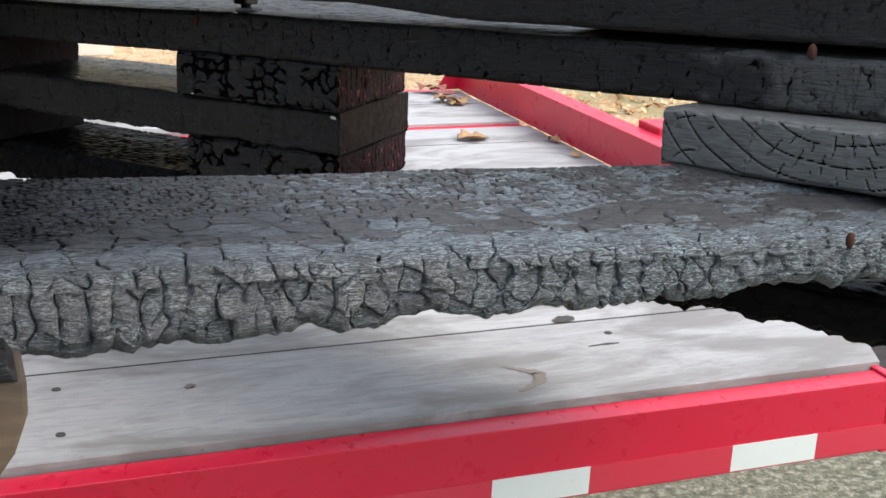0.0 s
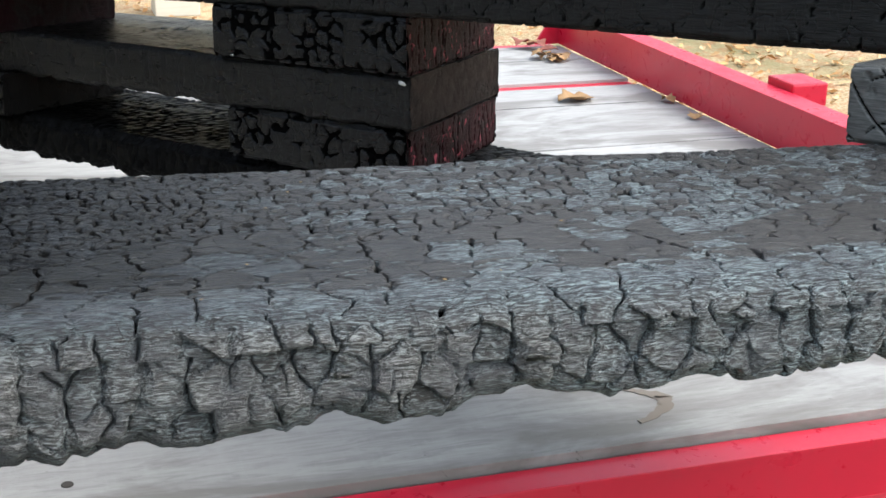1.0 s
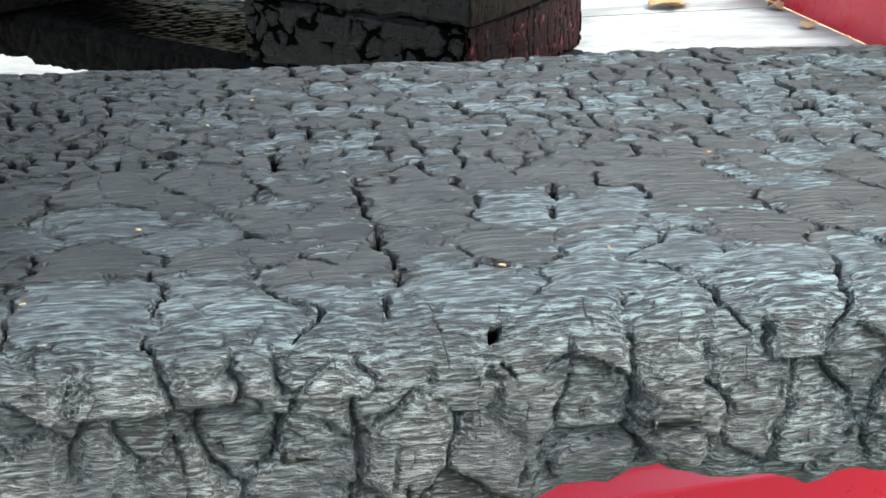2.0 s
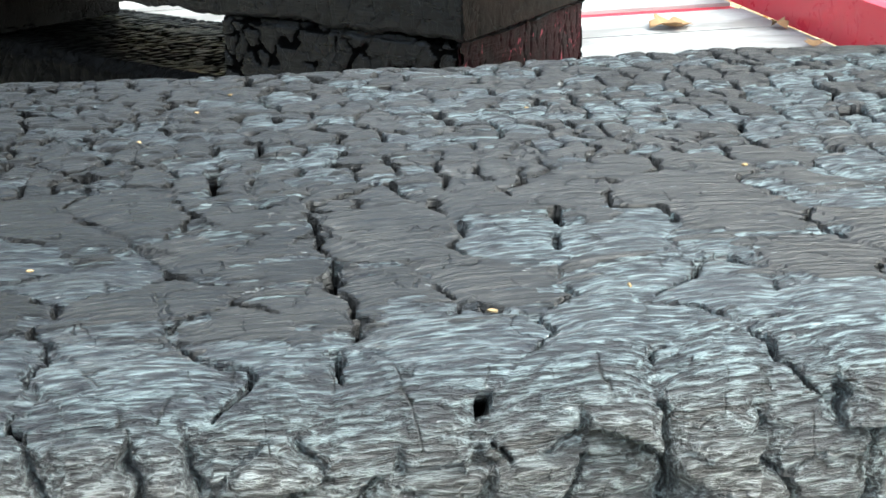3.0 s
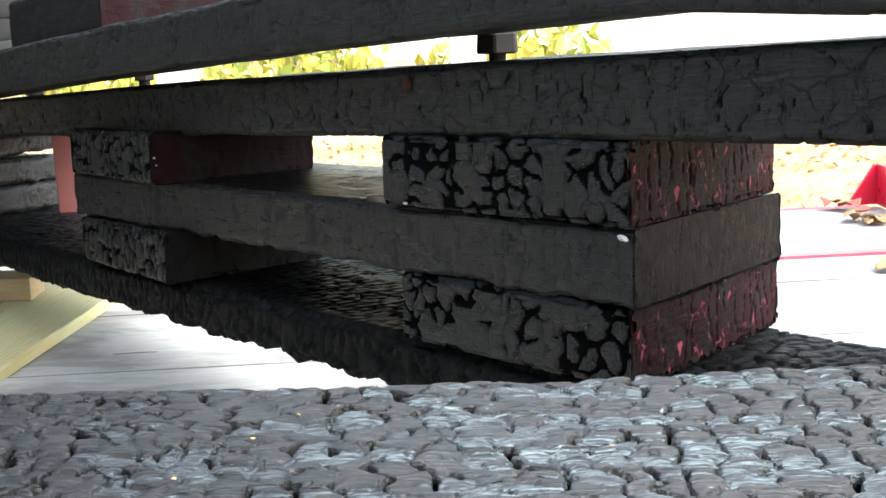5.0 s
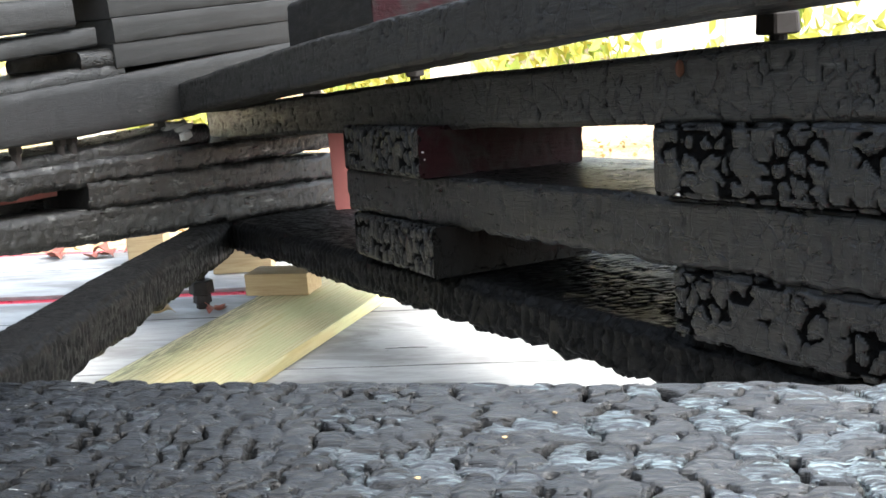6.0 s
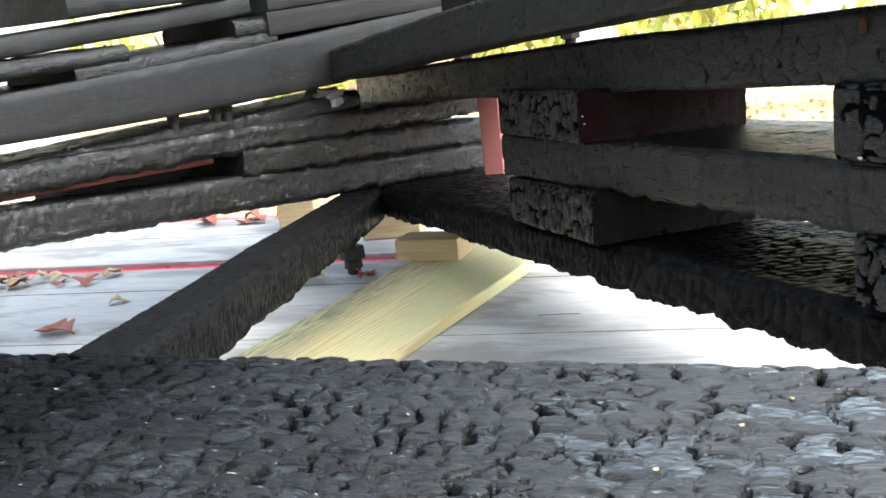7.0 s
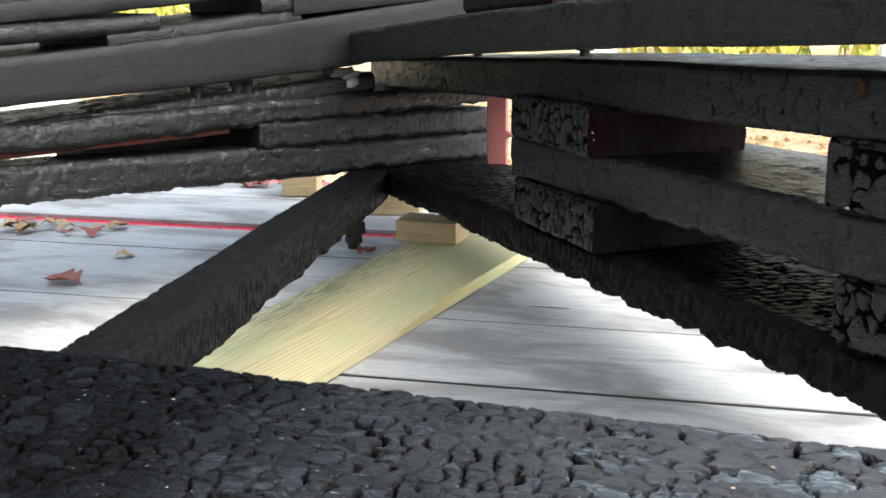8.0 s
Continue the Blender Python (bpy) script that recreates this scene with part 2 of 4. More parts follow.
def wood_material(name, dark, mid, light, grain=(1, 16, 16), scale=9.0, rough=0.8, stain=(0.1, 0.09, 0.08), stain_amount=0.3, source="Object"):
    m, n, l, p = material(name)
    g = noise_tex(n, l, coords(n, l, grain, source), scale, 6, 0.62, 0.5)
    iso = coords(n, l, (1, 1, 1), source)
    broad = noise_tex(n, l, iso, 3.2, 5, 0.6, 0.5)
    base = ramp(n, l, g, [(0.25, dark), (0.5, mid), (0.78, light)])
    info = n.new("ShaderNodeObjectInfo")
    base = mix(n, l, ramp(n, l, info.outputs["Random"], [(0.0, 0.0), (1.0, 0.35)]), base, dark)
    base = mix(n, l, ramp(n, l, broad, [(0.52, 0.0), (0.75, stain_amount)]), base, stain)
    l.new(base, p.inputs["Base Color"])
    p.inputs["Roughness"].default_value = rough
    p.inputs["Specular IOR Level"].default_value = 0.3
    bump(n, l, p, [(g, 0.35, 0.002), (noise_tex(n, l, iso, 190, 2, 0.5), 0.15, 0.0008)])
    return m


def deck_material(name="weathered_deck_wood", tone=1.0):
    """Grey weathered softwood: long faint grain, saw marks slanting across, black specks and damp blotches."""
    m, n, l, p = material(name)
    iso = coords(n, l, (1, 1, 1))
    g = noise_tex(n, l, coords(n, l, (1.5, 10, 10)), 7.0, 7, 0.7, 1.2)
    saw = noise_tex(n, l, coords(n, l, (9, 1.2, 1), turn=(0, 0, radians(-28))), 13, 3, 0.6, 0.2)
    broad = noise_tex(n, l, coords(n, l, (0.8, 2.0, 1)), 3.0, 5, 0.62, 0.6)
    info = n.new("ShaderNodeObjectInfo")
    base = ramp(n, l, g, [(a, tuple(tone * c for c in col)) for a, col in ((0.28, (0.30, 0.294, 0.283)), (0.5, (0.42, 0.412, 0.398)), (0.75, (0.5, 0.492, 0.476)))])
    base = mix(n, l, ramp(n, l, info.outputs["Random"], [(0.0, 0.0), (1.0, 0.3)]), base, (0.27, 0.265, 0.26))
    base = mix(n, l, ramp(n, l, saw, [(0.5, 0.0), (0.72, 0.12)]), base, (0.46, 0.46, 0.455))
    base = mix(n, l, ramp(n, l, broad, [(0.46, 0.0), (0.6, 0.8)]), base, (0.19, 0.178, 0.165))
    spots = noise_tex(n, l, coords(n, l, (1, 2.2, 1)), 38, 4, 0.7, 0.5)
    base = mix(n, l, ramp(n, l, spots, [(0.69, 0.0), (0.73, 0.8)]), base, (0.07, 0.06, 0.055))
    l.new(base, p.inputs["Base Color"])
    p.inputs["Roughness"].default_value = 0.72
    p.inputs["Specular IOR Level"].default_value = 0.35
    bump(n, l, p, [(g, 0.25, 0.0015), (noise_tex(n, l, iso, 220, 2, 0.5), 0.2, 0.0008)])
    return m


DECK = deck_material("weathered_deck_wood", 1.0)
# the front plank takes a darker tone
DECK_FRONT = deck_material("darker_deck_wood", 0.84)
BOARD_GREY = wood_material("smoked_grey_board", (0.0045, 0.0045, 0.0045), (0.010, 0.010, 0.010), (0.019, 0.019, 0.019), (1, 10, 10), 9.0, 0.7, (0.02, 0.02, 0.02), 0.6)


def pine_material():
    """Fresh treated pine: a cathedral of growth rings down the middle, straight dark grain towards the edges, a greenish cast."""
    m, n, l, p = material("fresh_pine")
    w = n.new("ShaderNodeTexWave")
    w.wave_type, w.bands_direction, w.wave_profile = "RINGS", "X", "SAW"
    w.inputs["Scale"].default_value, w.inputs["Distortion"].default_value = 9.0, 3.0
    w.inputs["Detail"].default_value, w.inputs["Detail Scale"].default_value = 2.5, 0.8
    l.new(coords(n, l, (0.5, 3.4, 3.4), turn=(radians(8), radians(9), radians(3))), w.inputs["Vector"])
    ring = ramp(n, l, w.outputs["Fac"], [(0.0, 0.0), (0.55, 0.1), (0.9, 1.0), (1.0, 0.2)])
    fine = noise_tex(n, l, coords(n, l, (1, 26, 26)), 12, 5, 0.65, 0.2)
    iso = noise_tex(n, l, coords(n, l, (0.6, 1.6, 1)), 6, 4, 0.6, 0.6)
    sep = n.new("ShaderNodeSeparateXYZ")
    l.new(coords(n, l, (1, 1, 1)), sep.inputs[0])
    rim_ = n.new("ShaderNodeMapRange")
    rim_.inputs["From Min"].default_value, rim_.inputs["From Max"].default_value = 0.015, 0.12
    l.new(sep.outputs["Y"], rim_.inputs["Value"])
    base = mix(n, l, ring, (0.60, 0.52, 0.31), (0.44, 0.35, 0.15))
    base = mix(n, l, ramp(n, l, iso, [(0.42, 0.0), (0.62, 0.7)]), base, (0.47, 0.48, 0.25))
    base = mix(n, l, ramp(n, l, fine, [(0.5, 0.0), (0.68, 0.5)]), base, (0.3, 0.25, 0.11))
    dark = mix(n, l, 1.0, ramp(n, l, fine, [(0.44, 0.0), (0.56, 0.9)]), rim_.outputs[0], "MULTIPLY")
    base = mix(n, l, dark, base, (0.13, 0.13, 0.075))
    l.new(base, p.inputs["Base Color"])
    p.inputs["Roughness"].default_value = 0.65
    bump(n, l, p, [(fine, 0.3, 0.001)])
    return m


PINE = pine_material()


def paint_material(name, colour, dirt, rough=0.32, dirt_amount=0.4):
    m, n, l, p = material(name)
    iso = coords(n, l, (1, 1, 1))
    spots = noise_tex(n, l, iso, 24, 6, 0.7, 0.6)
    broad = noise_tex(n, l, iso, 4, 4, 0.6)
    base = mix(n, l, ramp(n, l, broad, [(0.35, 0.0), (0.75, dirt_amount * 0.6)]), colour, dirt)
    base = mix(n, l, ramp(n, l, spots, [(0.62, 0.0), (0.72, dirt_amount)]), base, dirt)
    l.new(base, p.inputs["Base Color"])
    l.new(ramp(n, l, spots, [(0.3, rough), (0.75, rough + 0.25)]), p.inputs["Roughness"])
    bump(n, l, p, [(spots, 0.06, 0.001)])
    return m


RED = paint_material("red_trailer_paint", (0.6, 0.009, 0.04), (0.36, 0.07, 0.08), 0.22, 0.2)
TAPE_WHITE = paint_material("white_reflective_tape", (0.74, 0.78, 0.73), (0.4, 0.4, 0.38), 0.35, 0.2)
TAPE_RED = paint_material("red_reflective_tape", (0.6, 0.03, 0.06), (0.3, 0.1, 0.1), 0.3, 0.2)
IRON = paint_material("burnt_iron", (0.008, 0.007, 0.0065), (0.05, 0.02, 0.012), 0.7, 0.6)
RUST = paint_material("rust_red_iron", (0.33, 0.11, 0.1), (0.2, 0.09, 0.07), 0.7, 0.6)
LEAF = paint_material("dry_leaf", (0.36, 0.22, 0.1), (0.2, 0.1, 0.045), 0.7, 0.6)
LEAF_RED = paint_material("red_dry_leaf", (0.3, 0.1, 0.07), (0.18, 0.07, 0.04), 0.7, 0.6)
CHIP = paint_material("pale_wood_chip", (0.42, 0.3, 0.15), (0.3, 0.18, 0.08), 0.7, 0.3)
ASH = paint_material("white_ash_crust", (0.6, 0.58, 0.55), (0.25, 0.24, 0.23), 0.8, 0.5)


def grass_material():
    m, n, l, p = material("dry_lawn")
    iso = coords(n, l, (1, 1, 1))
    a = noise_tex(n, l, iso, 40, 6, 0.7)
    b = noise_tex(n, l, iso, 0.7, 5, 0.6)
    base = ramp(n, l, a, [(0.3, (0.2, 0.11, 0.05)), (0.47, (0.5, 0.36, 0.19)), (0.65, (0.78, 0.62, 0.42))])
    base = mix(n, l, ramp(n, l, b, [(0.5, 0.0), (0.68, 0.8)]), base, (0.16, 0.17, 0.06))
    base = mix(n, l, ramp(n, l, noise_tex(n, l, iso, 9, 6, 0.7), [(0.5, 0.0), (0.62, 0.75)]), base, (0.42, 0.17, 0.06))
    # bare gravelly soil beside the trailer
    grit = ramp(n, l, noise_tex(n, l, iso, 34, 6, 0.75), [(0.32, (0.05, 0.05, 0.03)), (0.5, (0.17, 0.165, 0.11)), (0.66, (0.42, 0.40, 0.31))])
    sep = n.new("ShaderNodeSeparateXYZ")
    l.new(iso, sep.inputs[0])
    zone = n.new("ShaderNodeMapRange")
    zone.inputs["From Min"].default_value, zone.inputs["From Max"].default_value = 3.2, 4.6
    l.new(sep.outputs["Y"], zone.inputs["Value"])
    base = mix(n, l, ramp(n, l, zone.outputs[0], [(0.0, 0.0), (1.0, 1.0)]), grit, base)
    l.new(base, p.inputs["Base Color"])
    p.inputs["Roughness"].default_value = 0.95
    bump(n, l, p, [(a, 0.8, 0.03)])
    return m


GRASS = grass_material()


def leaf_material(name, a, b):
    m, n, l, p = material(name)
    g = n.new("ShaderNodeNewGeometry")
    base = mix(n, l, g.outputs["Random Per Island"], a, b)
    l.new(base, p.inputs["Base Color"])
    p.inputs["Roughness"].default_value = 0.7
    return m


FOLIAGE = leaf_material("autumn_foliage", (0.22, 0.3, 0.05), (0.62, 0.52, 0.1))
BARK = wood_material("grey_bark", (0.06, 0.05, 0.045), (0.12, 0.1, 0.09), (0.18, 0.16, 0.14), (1, 1, 0.2), 20.0, 0.9)
SIDING = wood_material("pale_siding", (0.6, 0.57, 0.48), (0.68, 0.65, 0.56), (0.74, 0.72, 0.64), (1, 1, 14), 3.0, 0.8, (0.5, 0.48, 0.42), 0.2)


# ---- shape helpers ----
def make(name, verts, faces, mat, parent=None, label="", smooth=False):
    me = bpy.data.meshes.new(name)
    me.from_pydata([tuple(v) for v in verts], [], faces)
    for mm in (mat if isinstance(mat, (list, tuple)) else [mat]):
        me.materials.append(mm)
    if smooth:
        me.polygons.foreach_set("use_smooth", [True] * len(me.polygons))
    me.update()
    ob = new(name, me)
    if parent:
        ob.parent = parent
    if label:
        ob["label"] = label
    return ob


def part(name, bm, mat, parent=None, label="", smooth=False):
    me = bpy.data.meshes.new(name)
    bm.to_mesh(me)
    bm.free()
    me.materials.append(mat)
    if smooth:
        me.polygons.foreach_set("use_smooth", [True] * len(me.polygons))
    ob = new(name, me)
    if parent:
        ob.parent = parent
    if label:
        ob["label"] = label
    return ob


def box_bm(size, bevel=0.0, centre=(0, 0, 0), segments=2):
    bm = bmesh.new()
    bmesh.ops.create_cube(bm, size=1.0)
    bmesh.ops.scale(bm, vec=size, verts=bm.verts)
    if bevel:
        bmesh.ops.bevel(bm, geom=bm.edges[:], offset=bevel, segments=segments, affect="EDGES", profile=0.6)
    bmesh.ops.translate(bm, vec=centre, verts=bm.verts)
    return bm


def prism_bm(outline, z0, z1, bevel=0.0):
    bm = bmesh.new()
    low = [bm.verts.new((x, y, z0)) for x, y in outline]
    high = [bm.verts.new((x, y, z1)) for x, y in outline]
    bm.faces.new(low[::-1])
    bm.faces.new(high)
    k = len(outline)
    for i in range(k):
        bm.faces.new((low[i], low[(i + 1) % k], high[(i + 1) % k], high[i]))
    bmesh.ops.recalc_face_normals(bm, faces=bm.faces)
    if bevel:
        bmesh.ops.bevel(bm, geom=bm.edges[:], offset=bevel, segments=2, affect="EDGES", profile=0.6)
    return bm


TABLE = np.random.RandomState(7).rand(4, 257, 257)


def vnoise(u, v, k=0):
    """Smooth value noise, 0 to 1."""
    iu, iv = np.floor(u).astype(int), np.floor(v).astype(int)
    fu, fv = u - iu, v - iv
    fu, fv = fu * fu * (3 - 2 * fu), fv * fv * (3 - 2 * fv)
    t = TABLE[k % 4]
    off = 37 * k
    g = lambda a, b: t[(a + off) % 257, (b + 3 * off) % 257]
    return (g(iu, iv) * (1 - fu) + g(iu + 1, iv) * fu) * (1 - fv) + (g(iu, iv + 1) * (1 - fu) + g(iu + 1, iv + 1) * fu) * fv


def cells(u, v, k=0, jitter=0.8, ju=None):
    """Distances to the two nearest jittered lattice points, the nearest one's own number, how far the border between them runs across u, the slump of the cell and the way from its middle along u."""
    ju = jitter if ju is None else ju
    iu, iv = np.floor(u).astype(int), np.floor(v).astype(int)
    f1, f2, own = np.full(u.shape, 9.0), np.full(u.shape, 9.0), np.zeros(u.shape)
    p1, p2 = np.zeros(u.shape + (2,)), np.zeros(u.shape + (2,))
    for a, b in itertools.product((-1, 0, 1), repeat=2):
        ca, cb = iu + a, iv + b
        ja, jb = (ca + 41 * k) % 257, (cb + 17 * k) % 257
        p = np.stack([ca + 0.5 + ju * (TABLE[0][ja, jb] - 0.5), cb + 0.5 + jitter * (TABLE[1][ja, jb] - 0.5)], -1)
        d = np.hypot(p[..., 0] - u, p[..., 1] - v)
        near, second = d < f1, (d >= f1) & (d < f2)
        p2 = np.where(near[..., None], p1, np.where(second[..., None], p, p2))
        f2 = np.where(near, f1, np.where(second, d, f2))
        own = np.where(near, TABLE[2][ja, jb], own)
        p1 = np.where(near[..., None], p, p1)
        f1 = np.where(near, d, f1)
    way = np.abs(p2 - p1)
    across = way[..., 0] / np.maximum(1e-6, np.hypot(way[..., 0], way[..., 1]))
    slump = (own - 0.5) * (u - p1[..., 0]) * 1.2 + (np.modf(own * 7.31)[0] - 0.5) * (v - p1[..., 1]) * 1.2
    return f1, f2, own, across, slump, u - p1[..., 0]


def smooth(a, lo, hi):
    x = np.clip((a - lo) / (hi - lo), 0, 1)
    return x * x * (3 - 2 * x)


def char_relief(x, s, cell, depth, k, broken=0.35, along=0.15, width=0.07, dome=0.35, deep=1.0):
    """Height of the alligator skin of burnt wood: domed scales, cracked mostly across the grain."""
    warp = 0.5 * (vnoise(x / 0.035, s / 0.03, k) - 0.5) + 0.3 * (vnoise(x / 0.011, s / 0.008, k + 1) - 0.5) + 0.12 * (vnoise(x / 0.004, s / 0.004, k + 2) - 0.5)
    u, v = x / cell[0] + warp * 0.9, s / cell[1] + 0.6 * (vnoise(x / 0.02, s / 0.02, k + 3) - 0.5)
    f1, f2, own, across, slump, _ = cells(u, v, k)
    gap = f2 - f1
    open_ = smooth(vnoise(x / 0.03, s / 0.022, k + 2), broken - 0.18, broken + 0.18)
    open_ = open_ * (along + (1 - along) * smooth(across, 0.55, 0.85))
    wide = width * (0.25 + 1.1 * vnoise(x / 0.015, s / 0.015, k + 1)) * (0.35 + 1.0 * open_)
    crack = (1 - smooth(gap / np.maximum(wide, 1e-4), 0.68, 1.0)) * np.minimum(1.0, 1.4 * open_)
    lift = 1 - smooth(gap, 0.0, 0.25)
    skin = (dome * (0.35 * own - lift * open_ * 0.25 + 0.2 * slump) + 0.10 * (vnoise(x / 0.006, s / 0.0022, k + 3) - 0.5)
            + 0.12 * (vnoise(x / 0.022, s / 0.005, k) - 0.5))
    return depth * (skin - deep * crack), crack


def scale_relief(x, s, y, ny, k):
    """The front timber's skin: arched scales between chains of short open cracks, fibres laid bare in plates, deep pillows down the front.
    Height, bareness, how far the grain arches over each scale, and the open fissures."""
    w = 0.40 * (vnoise(x / 0.05, s / 0.04, k) - 0.5) + 0.22 * (vnoise(x / 0.012, s / 0.009, k + 1) - 0.5) + 0.16 * (vnoise(x / 0.005, s / 0.004, k + 2) - 0.5)
    v0 = 0.5 * (vnoise(x / 0.03, s / 0.02, k + 3) - 0.5)

    def layer(cu, cv, kk, ju):
        f1, f2, own, across, slump, du = cells(x / cu + w * 0.028 / cu * 0.9, s / cv + v0 * 1.3, kk, 0.85, ju)
        return (f2 - f1) * cu * 0.5, own, smooth(across, 0.45, 0.75), slump, du
    # wide scales towards the front, small tight ones over the back half
    big, fine_ = layer(0.036, 0.030, k, 0.6), layer(0.0145, 0.0120, k + 2, 0.7)
    small = (y + 0.06 * (vnoise(x / 0.07, s / 0.05, k + 1) - 0.5) + 0.10 * (1 - smooth(x, 0.7, 1.0))) > 0.135
    tiny = layer(0.0105, 0.0098, k + 5, 0.7)
    left = (x + 0.12 * (vnoise(x / 0.06, s / 0.05, k + 2) - 0.5)) < 1.04
    d, own, side, slump, du = (np.where(small, np.where(left, r, q), p) for p, q, r in zip(big, fine_, tiny))
    tight = small * 1.0
    n1, n2 = vnoise(x / 0.008, s / 0.0065, k + 2), vnoise(x / 0.05, s / 0.04, k + 1)
    open_ = smooth(0.72 * n1 + 0.28 * n2 + np.where(left, -0.03, 0.04) * tight, 0.44, 0.50) * np.maximum(side, 0.10 * tight)
    half = 0.0003 + 0.0010 * smooth(n1, 0.45, 0.95) * (0.5 + 0.9 * vnoise(x / 0.003, s / 0.0025, k + 1)) * (1 - 0.5 * np.exp(-np.maximum(0, y) / 0.05))
    crack = (1 - smooth(d, half * 0.75, half * 1.1 + 0.0002)) * open_
    fall = np.where(small, 0.0015 * np.exp(-d / 0.0026) * (0.4 + 0.6 * side), 0.0019 * side * (0.3 + 0.7 * n2) * np.exp(-d / 0.006))
    arch = np.where(small, 0.003, 0.0075) * du * du * np.sign(1.2 - n2)
    right = smooth(x, 0.55, 1.15)
    near_edge = np.exp(-np.maximum(0, y) / 0.06)
    mottle = vnoise(x / 0.013, s / 0.0035, k) - 0.5
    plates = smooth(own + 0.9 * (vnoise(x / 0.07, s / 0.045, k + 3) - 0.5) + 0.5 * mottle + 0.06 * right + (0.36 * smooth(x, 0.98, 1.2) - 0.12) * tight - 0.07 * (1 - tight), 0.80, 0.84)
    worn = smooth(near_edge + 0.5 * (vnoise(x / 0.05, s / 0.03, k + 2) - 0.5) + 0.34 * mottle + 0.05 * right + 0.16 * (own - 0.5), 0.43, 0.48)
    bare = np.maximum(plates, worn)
    grain_ = vnoise(x / 0.03, (s + arch) / 0.0021, k + 3) - 0.5
    top = (0.0007 * own - fall - (0.013 - 0.005 * tight) * crack + 0.0006 * slump + 0.0009 * (vnoise(x / 0.03, s / 0.007, k) - 0.5)
           + 0.0005 * grain_ + bare * (0.0008 * grain_ - 0.0011))
    # the front face
    g1, g2, own2, ac2, sl2, du2 = cells(x / 0.022 + 0.8 * w, s / 0.024 + v0, k + 4, 0.8)
    d2 = (g2 - g1) * 0.011 + 0.0006 * (vnoise(x / 0.003, s / 0.003, k) - 0.5)
    m1 = vnoise(x / 0.011, s / 0.011, k + 3)
    crack2 = (1 - smooth(d2, 0.0002, 0.0003 + 0.0008 * m1)) * smooth(m1, 0.2, 0.5) * (0.25 + 0.75 * smooth(ac2, 0.4, 0.7))
    face = 0.006 * (own2 - 0.5) + 0.004 * sl2 - 0.0034 * np.exp(-d2 / 0.0038) * (0.3 + 0.7 * smooth(ac2, 0.4, 0.7)) - 0.0045 * crack2 + 0.003 * (vnoise(x / 0.022, s / 0.0034, k + 1) - 0.5)
    down = smooth(-ny + 0.3 * (vnoise(x / 0.04, s / 0.04, k) - 0.5), 0.75, 1.0)
    bare2 = 0.72 + 0.25 * smooth(0.6 * vnoise(x / 0.02, s / 0.012, k + 2) + 0.4 * own2, 0.4, 0.65)
    return (top * (1 - down) + face * down, np.maximum(bare * (1 - down), bare2 * down),
            arch * (1 - down) + 0.006 * du2 * du2 * down, np.maximum(crack * (1 - down), 0.12 * crack2 * down))


def spaced(lo, hi, step, fine=None):
    """Stations from lo to hi, closer together inside the stretch fine = (from, to, step)."""
    if not fine:
        return np.linspace(lo, hi, max(2, int((hi - lo) / step) + 1))
    a, b, st = fine
    bits = [np.arange(lo, a, step), np.arange(a, b, st), np.arange(b, hi, step), [hi]]
    return np.concatenate(bits)


